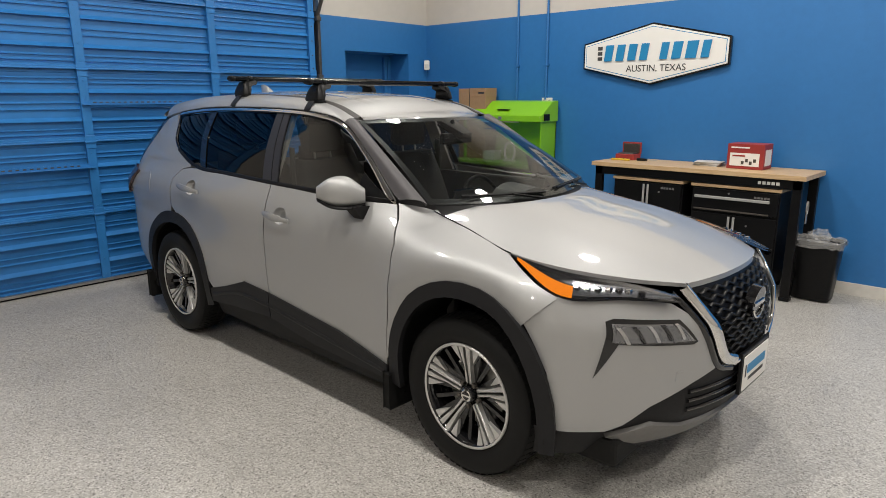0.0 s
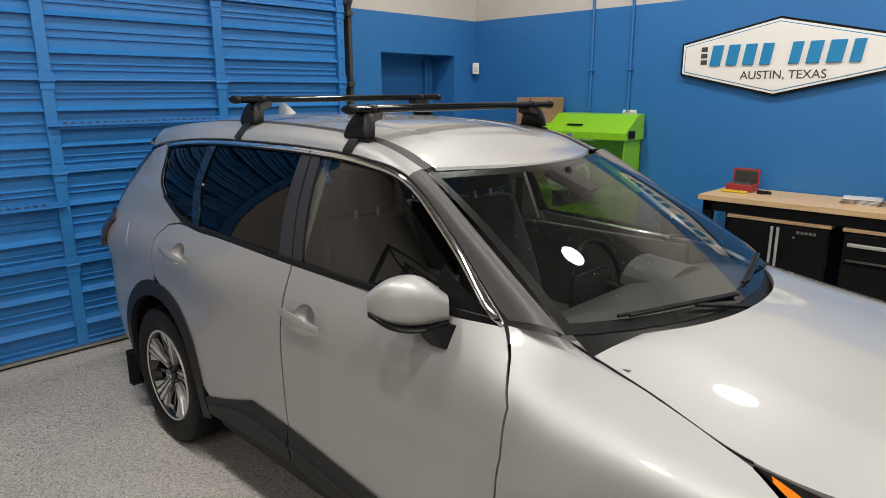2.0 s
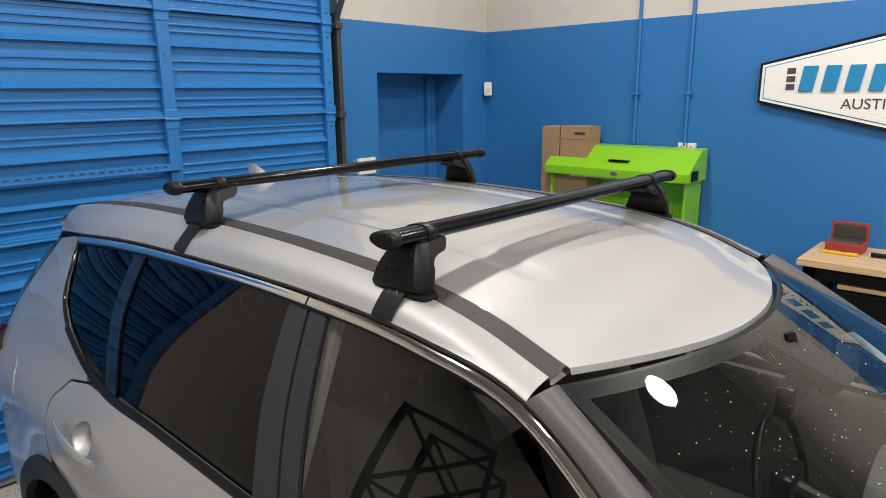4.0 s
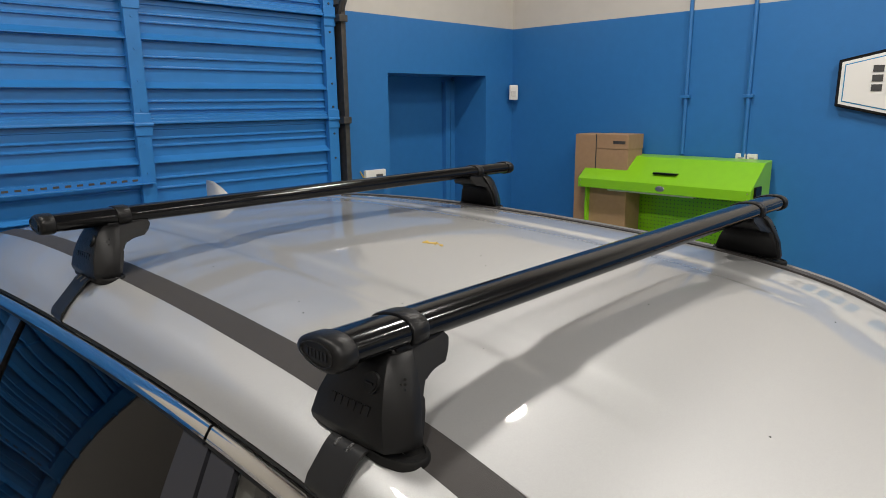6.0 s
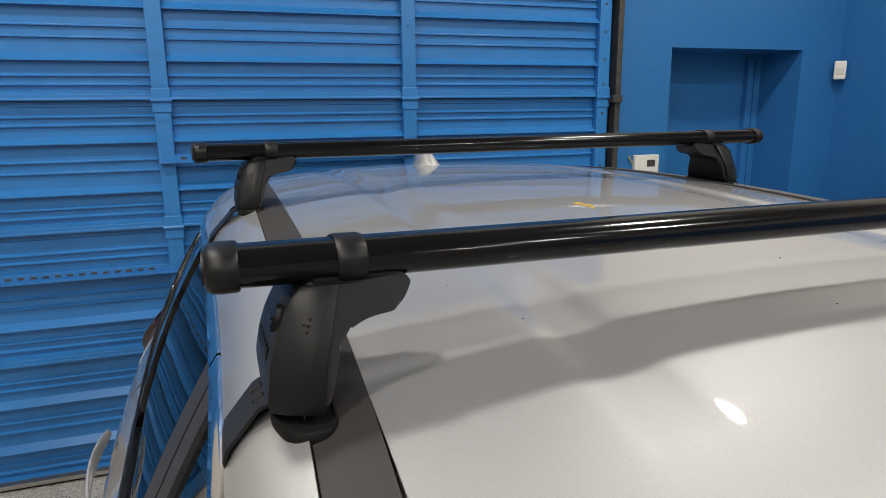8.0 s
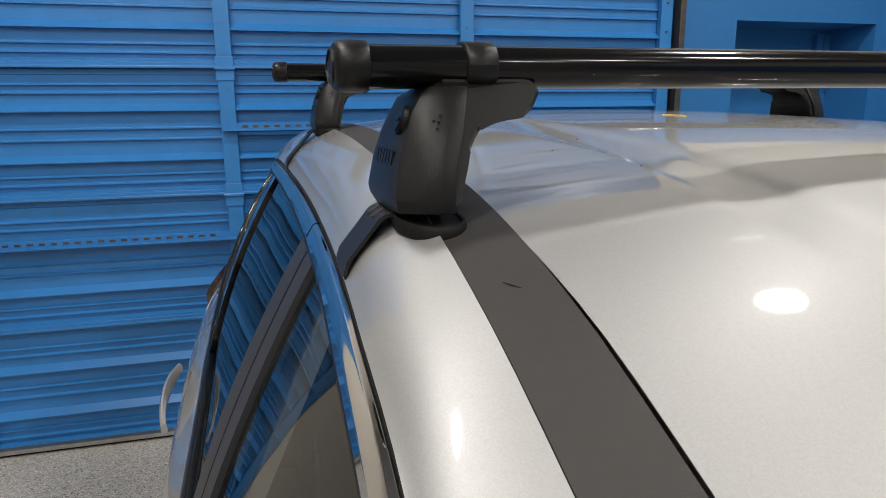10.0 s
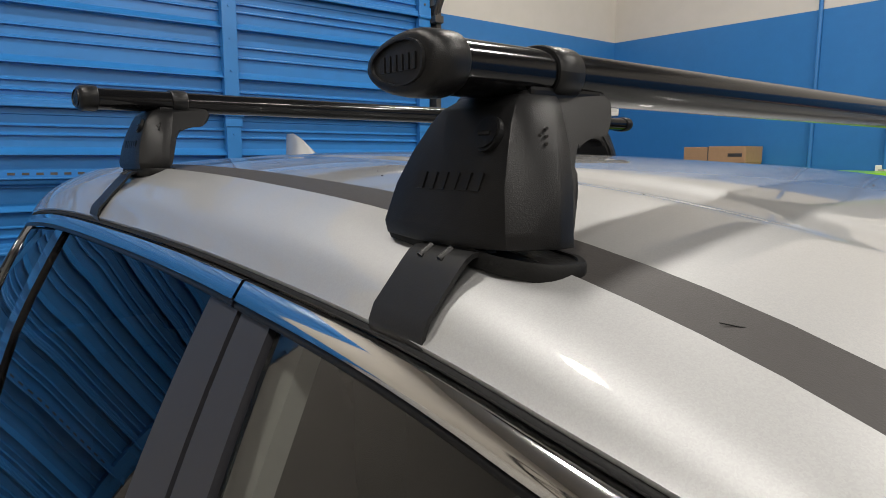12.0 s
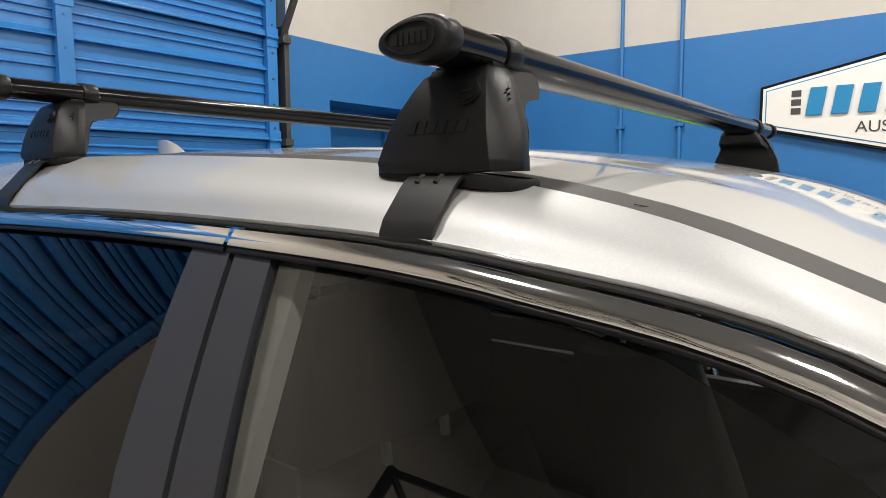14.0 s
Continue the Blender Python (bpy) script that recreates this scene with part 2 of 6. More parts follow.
def prism(poly, axis, lo, hi, bevel=0.0):
    """A polygon in the plane across an axis, drawn out from lo to hi."""
    def p3(p, h):
        return {"x": (h, p[0], p[1]), "y": (p[0], h, p[1]), "z": (p[0], p[1], h)}[axis]
    bm = skin([[p3(p, lo) for p in poly], [p3(p, hi) for p in poly]])
    if bevel:
        bmesh.ops.bevel(bm, geom=list(bm.edges), offset=bevel, segments=2, affect="EDGES", profile=0.6)
    return bm


def sharp(ob, degrees=35):
    """Smooth shading that keeps edges sharper than the angle."""
    me = ob.data
    bm = bmesh.new()
    bm.from_mesh(me)
    for f in bm.faces:
        f.smooth = True
    for e in bm.edges:
        e.smooth = len(e.link_faces) == 2 and e.calc_face_angle(0) < radians(degrees)
    bm.to_mesh(me)
    bm.free()
    return ob


def words(text, size, m, material, parent, name="lettering", depth=0.0015):
    """Raised lettering in the built-in font."""
    cu = bpy.data.curves.new(name, "FONT")
    cu.body, cu.size, cu.extrude, cu.align_x, cu.align_y = text, size, depth, "CENTER", "CENTER"
    tmp = bpy.data.objects.new(name, cu)
    me = bpy.data.meshes.new_from_object(tmp)
    bpy.data.objects.remove(tmp)
    me.materials.append(material)
    ob = new(name, me)
    ob.parent = parent
    ob.matrix_basis = m
    return ob


# ---- room ----
XG, YW, WALL_H = -2.95, 3.30, 4.6
XE, YS = 7.0, -6.5
PAINT_LINE = 2.525


def floor_z(x, y):
    a = min(1, max(0, (-1.2 - x) / 1.6))
    b = min(1, max(0, (y - 1.4) / 1.8))
    return -0.006 + 0.058 * a * a * (3 - 2 * a) + 0.028 * b * b * (3 - 2 * b) * (1 - a)


xs = [XG - 0.5 + i * (XE - XG + 0.7) / 60 for i in range(61)]
ys = [YS - 0.2 + i * (YW - YS + 0.4) / 60 for i in range(61)]
bm = grid_mesh([[(x, y, floor_z(x, y)) for y in ys] for x in xs])
bmesh.ops.recalc_face_normals(bm, faces=bm.faces)
for f in bm.faces:
    if f.normal.z < 0:
        f.normal_flip()
solid("floor", bm, FLOOR, "grey speckled epoxy flake garage floor with scuffs", "floor", kind="structure", smooth=True)

N0, N1, NT, ND = 1.98, 2.975, 2.165, 0.36     # recess beside the door
bm = box(XG - 0.5, XG, 1.60, N0, -0.1, PAINT_LINE)
box(XG - 0.5, XG, N1, YW + 0.2, -0.1, PAINT_LINE, bm=bm)
box(XG - 0.5, XG, N0, N1, NT, PAINT_LINE, bm=bm)
solid("wall_west", bm, BLUE, "blue painted wall with a deep doorway recess", "wall", kind="structure")
bm = box(XG - 0.5, XG - ND, N0, N1, -0.1, NT)
solid("wall_recess", bm, BLUE, "blue painted back of the doorway recess", "wall", kind="structure")
solid("wall_west_upper", box(XG - 0.5, XG, 1.60, YW + 0.2, PAINT_LINE, WALL_H), WHITE, "off-white wall above the blue paint line", "wall", kind="structure")
solid("wall_north", box(XG, XE + 0.2, YW, YW + 0.2, -0.1, PAINT_LINE), BLUE, "long blue painted wall behind the workbench", "wall", kind="structure")
solid("wall_north_upper", box(XG, XE + 0.2, YW, YW + 0.2, PAINT_LINE, WALL_H), WHITE, "off-white upper wall above the blue paint line", "wall", kind="structure")
solid("wall_east", box(XE, XE + 0.2, YS, YW, -0.1, WALL_H), GREYWALL, "plain beige end wall", "wall", kind="structure")
solid("wall_south", box(XG - 0.5, XE + 0.2, YS - 0.2, YS, -0.1, WALL_H), GREYWALL, "plain beige wall", "wall", kind="structure")
solid("wall_west_south", box(XG - 0.5, XG, YS, -2.15, -0.1, 3.35), WHITE, "off-white wall south of the overhead door", "wall", kind="structure")
solid("wall_west_header", box(XG - 0.5, XG, YS, 1.60, 3.35, WALL_H), WHITE, "off-white wall above the overhead door", "wall", kind="structure")
solid("ceiling", box(XG - 0.6, XE + 0.3, YS - 0.3, YW + 0.3, WALL_H, WALL_H + 0.15), CEIL, "mid-grey workshop ceiling", "ceiling", kind="structure")
solid("baseboard", box(-0.9, XE, YW - 0.012, YW - 0.001, 0.0, 0.125, 0.003), TRIM, "pale vinyl cove base along the blue wall", "baseboard", kind="structure")
# inner door frame seen in the recess
bm = box(XG - ND, XG - ND + 0.045, N1 - 0.12, N1 - 0.07, 0, NT - 0.03, 0.004)
box(XG - ND, XG - ND + 0.03, N1 - 0.05, N1 - 0.001, 0, NT - 0.03, 0.003, bm=bm)
solid("trim_recess", bm, BLUE, "blue painted door frame mouldings in the recess", "trim", kind="structure")

# overhead door: pressed sections with ribs, stiles, struts
SEAMS = [0.055, 0.665, 1.285, 1.88, 2.475, 3.07, 3.36]
STILES = [1.495, 0.35, -0.84, -2.06]
GD0 = -2.13
gd = thing("garage_door", "blue enamelled steel sectional overhead door, closed", "garage door", (XG, 0, 0.05))


def door_section(z0, z1):
    """One pressed sheet: flats between shallow ribs, lipped at both seams."""
    h = z1 - z0
    prof = [(0.0, 0.036), (0.026, 0.036), (0.029, 0.030), (0.038, 0.030), (0.046, 0.0)]
    marks = [0.066, 0.106, 0.172, 0.270, 0.320, 0.402, 0.482, 0.520] if h > 0.4 else [0.09, 0.20]
    for c in marks:
        big = c in (0.172, 0.402)
        d, w = (0.036, 0.034) if big else (0.014, 0.012)
        prof += [(c, 0.0), (c + 0.001, d), (c + 0.005, d), (c + w, 0.0)]
    prof += [(h - 0.030, 0.0), (h - 0.026, 0.006), (h - 0.003, 0.006)]
    y0, y1 = GD0, 1.53
    rows = [[(0.0 + d, y, z0 + z - 0.05) for z, d in prof] for y in (y0, y1)]
    bm = grid_mesh(rows)
    for f in bm.faces:
        f.normal_update()
        if f.normal.x < 0:
            f.normal_flip()
    return bm


for z0, z1 in zip(SEAMS, SEAMS[1:]):
    part("door_section", door_section(z0, z1), BLUE_DOOR, gd)
part("back_sheet", box(-0.05, -0.02, GD0 - 0.03, 1.58, 0.0, 3.3), BLUE_DOOR, gd)
for y in STILES:
    for z0, z1 in zip(SEAMS, SEAMS[1:]):
        bm = box(0.004, 0.042, y - 0.036, y + 0.036, z0 - 0.05 + 0.004, z1 - 0.05 - 0.004, 0.004)
        st = part("stile", bm, BLUE_DOOR, gd)
        if z1 - z0 > 0.3:
            bm = bmesh.new()
            for k in (0.05, 0.12, 0.35, 0.6, 0.85, 0.93):
                for dy in ((-0.018, 0.018) if k in (0.05, 0.93) else (0.0,)):
                    tube((0.041, y + dy, z0 - 0.05 + k * (z1 - z0)), (0.0465, y + dy, z0 - 0.05 + k * (z1 - z0)), 0.0065, 8, bm=bm)
            part("bolt", bm, BLUE_DOOR if y != 1.495 else DARK_STEEL, st)
    for z in SEAMS[1:-1]:
        hg = part("hinge", box(0.041, 0.048, y - 0.042, y + 0.042, z - 0.05 - 0.055, z - 0.05 + 0.055, 0.003), BLUE_DOOR, gd)
        part("knuckle", tube((0.050, y - 0.046, z - 0.05), (0.050, y + 0.046, z - 0.05), 0.010, 10), BLUE_DOOR, hg)
for z in SEAMS[1:-1]:
    part("seam_rail", box(0.030, 0.044, GD0, 1.53, z - 0.05 + 0.001, z - 0.05 + 0.013, 0.003), BLUE_DOOR, gd)


def strut(z, y0, y1):
    """A punched angle strut."""
    bm = box(0.037, 0.078, y0, y1, z - 0.05 - 0.003, z - 0.05 + 0.001)
    box(0.0365, 0.0405, y0, y1, z - 0.05 + 0.0005, z - 0.05 + 0.034, bm=bm)
    s = part("strut", bm, BLUE_DOOR, gd)
    bm = bmesh.new()
    n = int((y1 - y0) / 0.05)
    for i in range(n):
        y = y0 + 0.09 + i * 0.05
        if y > y1 - 0.10:
            break
        box(0.0400, 0.0418, y, y + 0.026, z - 0.05 + 0.012, z - 0.05 + 0.022, bm=bm)
    part("slot", bm, DARK_STEEL, s)


strut(1.595, -0.87, 0.37)
strut(1.072, -2.06, -0.83)
strut(2.70, -0.87, 0.37)
part("bottom_seal", box(-0.02, 0.05, GD0, 1.55, -0.03, 0.02, 0.004), RUBBER, gd)
part("sill_angle", box(0.0, 0.07, GD0, 1.55, 0.018, 0.040, 0.003), STEEL, gd)

tr = thing("door_track", "dark steel door track with rollers beside the overhead door", "track", (XG, 1.57, 0))
part("track_rail", box(0.004, 0.075, -0.012, 0.022, 0.03, 2.55, 0.003), DARK_STEEL, tr)
part("jamb_angle", box(0.002, 0.05, 0.024, 0.036, 0.02, 2.9, 0.002), STEEL, tr)
for z in SEAMS[1:5]:
    part("roller_bracket", box(0.03, 0.10, -0.04, 0.02, z - 0.03, z + 0.01, 0.004), DARK_STEEL, tr)
part("curved_track", tube((0.05, 0.0, 2.50), (0.18, 0.0, 2.72), 0.022, 10), DARK_STEEL, tr)

# wall fittings
al = thing("alarm_sensor", "white plastic alarm sensor on the blue wall", "sensor", (XG + 0.045, 3.255, 2.04))
al.rotation_euler = (0, 0, radians(-45))
part("body", box(0.001, 0.045, -0.034, 0.034, -0.058, 0.058, 0.010), WHITE_PLASTIC, al)
part("lens", box(0.040, 0.049, -0.020, 0.020, -0.030, 0.015, 0.004), TRIM, al, "pale translucent lens")
th = thing("thermostat", "white wall thermostat with a small grey display", "thermostat", (XG, 1.83, 1.48))
part("body", box(0.001, 0.030, -0.085, 0.085, -0.060, 0.060, 0.006), WHITE_PLASTIC, th)
part("display", box(0.029, 0.033, 0.0, 0.055, -0.010, 0.030, 0.001), TRIM_DARK, th, "dark display window")
part("cable", tube((0.012, -0.09, 0.01), (0.012, -0.12, 0.055), 0.004, 8), YELLOW, th, "pale yellow cable")
for x in (-1.50, -1.105):
    cd = thing("conduit", "blue painted steel conduit running up the wall", "conduit", (x, YW, 1.7), group="wall conduits")
    part("pipe", tube((0, -0.015, -0.08), (0, -0.015, 1.2), 0.0125, 12), BLUE, cd)
    part("strap", box(-0.03, 0.03, -0.032, -0.002, 0.28, 0.30, 0.003), BLUE, cd)
ot = thing("wall_outlet", "white double power outlet on the blue wall", "outlet", (-1.085, YW, 1.585))
for dx in (-0.035, 0.035):
    pl = part("cover_plate", box(dx - 0.030, dx + 0.030, -0.022, -0.001, -0.055, 0.055, 0.004), WHITE_PLASTIC, ot)
    for dz in (-0.022, 0.022):
        part("socket", box(dx - 0.014, dx + 0.014, -0.0245, -0.0215, dz - 0.012, dz + 0.012, 0.002), TRIM_GREY, pl)

# sign: bevelled six-sided board
sg = thing("wall_sign", "white six-sided shop sign with blue band and black rim", "sign", (0.116, YW, 2.052))


def hexa(s, y0, y1, inset=0.0):
    hw, hh, e = 0.745 - inset, 0.290 - inset, 0.125 - inset * 0.75
    return prism([(-hw, -e), (0, -hh), (hw, -e), (hw, e), (0, hh), (-hw, e)], "y", y0, y1, s)


part("rim", hexa(0.006, -0.040, -0.002), GLOSS, sg, "black rim")
part("face", hexa(0.002, -0.046, -0.030, 0.018), SIGN_WHITE, sg, "white face")
part("band", hexa(0.001, -0.0475, -0.040, 0.034), SIGN_BLUE, sg, "thin blue outline")
part("inner_face", hexa(0.001, -0.0495, -0.042, 0.040), SIGN_WHITE, sg, "white inner face")
# name drawn as plain slanted slabs
widths = [0.105, 0.105, 0.105, 0.10, 0.0, 0.095, 0.11, 0.125, 0.095]
x = -0.50
for w in widths:
    if w:
        part("name_slab", prism([(x, -0.055), (x + w - 0.022, -0.055), (x + w, 0.10), (x + 0.022, 0.10)], "y", -0.062, -0.048, 0.003), SIGN_BLUE, sg, "blue slab standing for a letter")
    x += (w + 0.022) if w else 0.085
for i in range(3):
    part("side_bar", box(-0.575, -0.525, -0.053, -0.048, -0.045 + i * 0.05, -0.010 + i * 0.05), TRIM_DARK, sg, "small dark bar")
words("AUSTIN, TEXAS", 0.088, pose(0.05, -0.051, -0.135, 90), TRIM_DARK, sg, "lettering")

# lamps
for lx, ly in LAMP_SPOTS:
    hb = thing("high_bay_lamp", "round white high-bay ceiling lamp, lit", "lamp", (lx, ly, LAMP_Z), group="high-bay lamps")
    part("housing", tube((0, 0, 0.012), (0, 0, 0.10), 0.17, 32, 0.09), WHITE_PLASTIC, hb, smooth=False)
    part("stem", tube((0, 0, 0.10), (0, 0, WALL_H - LAMP_Z), 0.012, 10), DARK_STEEL, hb)
    part("diffuser", tube((0, 0, 0.004), (0, 0, 0.014), 0.155, 32), LAMP_FACE, hb, "glowing diffuser")
    ld = bpy.data.lights.new("lamp_light", "AREA")
    ld.shape, ld.size, ld.energy, ld.color = "DISK", 0.30, LAMP_WATTS, (1.0, 0.95, 0.88)
    lo = new("lamp_light", ld)
    lo.location = (lx, ly, LAMP_Z - 0.004)

# ---- car surfaces ----


def cub(xs, ys, x):
    """A smooth curve through (xs, ys)."""
    xs, ys = np.asarray(xs, float), np.asarray(ys, float)
    x = np.clip(np.asarray(x, float), xs[0], xs[-1])
    d = np.diff(ys, axis=0) / np.diff(xs).reshape((-1,) + (1,) * (ys.ndim - 1))
    m = np.concatenate([d[:1], (d[:-1] + d[1:]) / 2, d[-1:]])
    i = np.clip(np.searchsorted(xs, x) - 1, 0, len(xs) - 2)
    h = xs[i + 1] - xs[i]
    u = (x - xs[i]) / h
    if ys.ndim > 1:
        h, u = h[..., None], u[..., None]
    return ys[i] * (1 + 2 * u) * (1 - u) ** 2 + ys[i + 1] * u * u * (3 - 2 * u) + m[i] * h * u * (1 - u) ** 2 - m[i + 1] * h * u * u * (1 - u)


# stations along the car: x, half widths at five heights, shoulder (w, z), top edge (w, z)
STATIONS = [
    (-2.30, 0.58, 0.60, 0.62, 0.64, 0.64), (-2.22, 0.72, 0.74, 0.76, 0.77, 0.77), (-2.08, 0.81, 0.83, 0.85, 0.855, 0.855),
    (-1.75, 0.86, 0.885, 0.900, 0.90, 0.885), (-1.35, 0.88, 0.905, 0.915, 0.91, 0.893), (-0.80, 0.87, 0.895, 0.902, 0.893, 0.886),
    (-0.20, 0.87, 0.89, 0.896, 0.888, 0.886), (0.35, 0.87, 0.89, 0.898, 0.889, 0.888), (0.77, 0.875, 0.895, 0.905, 0.898, 0.895),
    (0.95, 0.88, 0.905, 0.915, 0.912, 0.912), (1.20, 0.885, 0.91, 0.92, 0.918, 0.912), (1.478, 0.885, 0.91, 0.92, 0.915, 0.905),
    (1.75, 0.86, 0.885, 0.895, 0.89, 0.875), (2.0, 0.70, 0.72, 0.73, 0.72, 0.70),
]
SHOULDERS = [
    (0.64, 1.00, 0.60, 1.07), (0.76, 1.00, 0.72, 1.10), (0.865, 1.03, 0.795, 1.14), (0.892, 1.050, 0.812, 1.185), (0.900, 1.050, 0.820, 1.195),
    (0.888, 1.040, 0.812, 1.187), (0.868, 1.015, 0.803, 1.167), (0.855, 1.01, 0.778, 1.155), (0.855, 1.01, 0.72, 1.150), (0.855, 1.005, 0.648, 1.122),
    (0.86, 0.99, 0.685, 1.072), (0.85, 0.96, 0.737, 1.014), (0.83, 0.925, 0.74, 0.965), (0.66, 0.90, 0.60, 0.93),
]
SIDE = np.array([a + b for a, b in zip(STATIONS, SHOULDERS)])
LEVELS = np.array([0.20, 0.40, 0.55, 0.70, 0.85])
CANT = np.array([(-2.1, 0.565, 1.475), (-1.9, 0.598, 1.51), (-1.56, 0.640, 1.552), (-1.2, 0.640, 1.582), (-0.8, 0.624, 1.590), (-0.33, 0.609, 1.585), (0.0, 0.609, 1.566), (0.25, 0.616, 1.516), (0.5, 0.655, 1.352), (0.77, 0.715, 1.158), (0.8, 0.72, 1.150)])
SECTIONS = {}


def section(x):
    key = round(x, 3)
    if key not in SECTIONS:
        r = cub(SIDE[:, 0], SIDE[:, 1:], np.array([x]))[0]
        w, z = np.r_[r[:5], r[5], r[7]], np.r_[LEVELS, r[6], r[8]]
        t, tt = np.arange(7.0), np.linspace(0, 6, 61)
        ww, zz = cub(t, w, tt), cub(t, z, tt)
        if x < 0.79:
            c = cub(CANT[:, 0], CANT[:, 1:], np.array([x]))[0]
            s = np.linspace(0, 1, 25)[1:]
            ww, zz = np.r_[ww, ww[-1] + (c[0] - w[-1]) * s + 0.018 * 4 * s * (1 - s)], np.r_[zz, z[-1] + (c[1] - z[-1]) * s]
        SECTIONS[key] = (ww, zz)
    return SECTIONS[key]


def fender_ridge(x, z):
    """A soft crease that runs round the front wheel arch."""
    r = math.hypot((x - 1.3525) / 0.57, (z - 0.365) / 0.60)
    k = math.exp(-((r - 1) / (0.22 if r > 1 else 0.10)) ** 2)
    fade = min(1, max(0, (x - 0.80) / 0.18)) * min(1, max(0, (1.80 - x) / 0.25)) * min(1, max(0, (z - 0.45) / 0.2)) * min(1, max(0, (1.08 - z) / 0.12))
    return 0.019 * k * fade


def side_w(x, z):
    w, zz = section(x)
    return float(np.interp(z, zz, w)) + fender_ridge(x, z)


def side_at(sign, lift=0.0):
    return lambda x, z: Vector((x, sign * (side_w(x, z) + lift), z))


PLAN = np.array([(0, 2.262), (0.2, 2.25), (0.40, 2.205), (0.55, 2.135), (0.68, 2.045), (0.78, 1.945), (0.85, 1.83), (0.90, 1.67), (0.91, 1.55)])
PY = np.linspace(0, 0.91, 300)
PX = cub(PLAN[:, 0], PLAN[:, 1], PY)
ARC = np.r_[0, np.cumsum(np.hypot(np.diff(PY), np.diff(PX)))]


def arc(y):
    return math.copysign(float(np.interp(abs(y), PY, ARC)), y)


def nose_at(lift=0.0):
    """The front by arc along the plan and height."""
    def f(a, z):
        y, x = float(np.interp(abs(a), ARC, PY)), float(np.interp(abs(a), ARC, PX))
        x -= 0.35 * max(0, z - 0.78) + (0.6 if z > 0.66 else 0.2) * (z - 0.66) ** 2 + 0.9 * max(0, 0.40 - z) ** 1.3
        return Vector((x + lift, math.copysign(y + lift * min(1, y / 0.8), a), z))
    return f


def shift(poly):
    """Draw side outlines back and down a little where the body leans in."""
    out = []
    for x, z in poly:
        t = min(1, max(0, (z - 0.6) / 0.5)) if z <= 1.2 else min(1, max(0, (1.58 - z) / 0.38))
        t *= min(1, max(0, (0.85 - x) / 0.4)) * min(1, max(0, (x + 2.2) / 0.4))
        out.append((x - 0.045 * t, z - 0.016 * t))
    return out


def inside(p, poly):
    c = False
    for (x0, y0), (x1, y1) in zip(poly, poly[1:] + poly[:1]):
        if (y0 > p[1]) != (y1 > p[1]) and p[0] < (x1 - x0) * (p[1] - y0) / (y1 - y0) + x0:
            c = not c
    return c


def rounded(poly, r, n=4):
    """Round the corners of a polygon."""
    out = []
    k = len(poly)
    for i in range(k):
        a, b, c = (Vector(poly[(i + j) % k]) for j in (-1, 0, 1))
        d0, d1 = a - b, c - b
        q = min(r, 0.45 * d0.length, 0.45 * d1.length)
        p0, p1 = b + d0.normalized() * q, b + d1.normalized() * q
        for j in range(n + 1):
            s = j / n
            out.append(tuple(p0 * (1 - s) ** 2 + b * 2 * s * (1 - s) + p1 * s * s))
    return out


def smooth_line(pts, n=6):
    """A flowing curve through 2D points."""
    t = np.r_[0, np.cumsum([math.dist(a, b) for a, b in zip(pts, pts[1:])])]
    tt = np.linspace(0, t[-1], n * (len(pts) - 1) + 1)
    return [tuple(p) for p in cub(t, np.array(pts), tt)]


def panel(poly, surf, out, step=0.035, thick=0.014, gap=0.0018):
    """A pressed panel: the polygon laid on a surface, with returned edges. out: a point or way that the outside faces."""
    from mathutils.geometry import delaunay_2d_cdt
    area = sum(a[0] * b[1] - b[0] * a[1] for a, b in zip(poly, poly[1:] + poly[:1]))
    if area < 0:
        poly = poly[::-1]
    k = len(poly)
    shrunk = []
    for i in range(k):
        a, b, c = (Vector(poly[(i + j) % k]) for j in (-1, 0, 1))
        t = ((b - a).normalized() + (c - b).normalized())
        t = t.normalized() if t.length > 1e-6 else Vector((1, 0))
        shrunk.append(b + Vector((-t.y, t.x)) * gap)
    ring = []
    for a, b in zip(shrunk, shrunk[1:] + shrunk[:1]):
        m = max(1, math.ceil((b - a).length / step))
        ring += [a.lerp(b, j / m) for j in range(m)]
    k = len(ring)
    flat = [tuple(p) for p in ring]
    lo, hi = np.min(flat, axis=0), np.max(flat, axis=0)
    pts = list(ring)
    rr = np.array(flat)
    for i, u in enumerate(np.arange(lo[0] + step / 2, hi[0], step)):
        for v in np.arange(lo[1] + step / 2, hi[1], step):
            if inside((u, v), flat) and np.min(np.hypot(rr[:, 0] - u, rr[:, 1] - v)) > step * 0.45:
                pts.append(Vector((u, v)))
    vs, es, fs, *_ = delaunay_2d_cdt(pts, [(i, (i + 1) % k) for i in range(k)], [], 1, 1e-6)
    bm = bmesh.new()
    bv = [bm.verts.new(surf(p.x, p.y)) for p in vs]
    for f in fs:
        bm.faces.new([bv[i] for i in f])
    bm.normal_update()
    total = Vector((0, 0, 0))
    for f in bm.faces:
        total += f.normal * f.calc_area()
    if total.dot(Vector(out)) < 0:
        bmesh.ops.reverse_faces(bm, faces=bm.faces)
        bm.normal_update()
    for f in bm.faces:
        f.smooth = True
    if thick:
        edge = [e for e in bm.edges if len(e.link_faces) == 1]
        place = {tuple(v.co): v.normal.copy() for v in bm.verts}
        made = bmesh.ops.extrude_edge_only(bm, edges=edge)
        for v in (g for g in made["geom"] if isinstance(g, bmesh.types.BMVert)):
            v.co -= place.get(tuple(v.co), Vector((0, 0, 0))) * thick
        for e in edge:
            e.smooth = False
        bm.normal_update()
    return bm


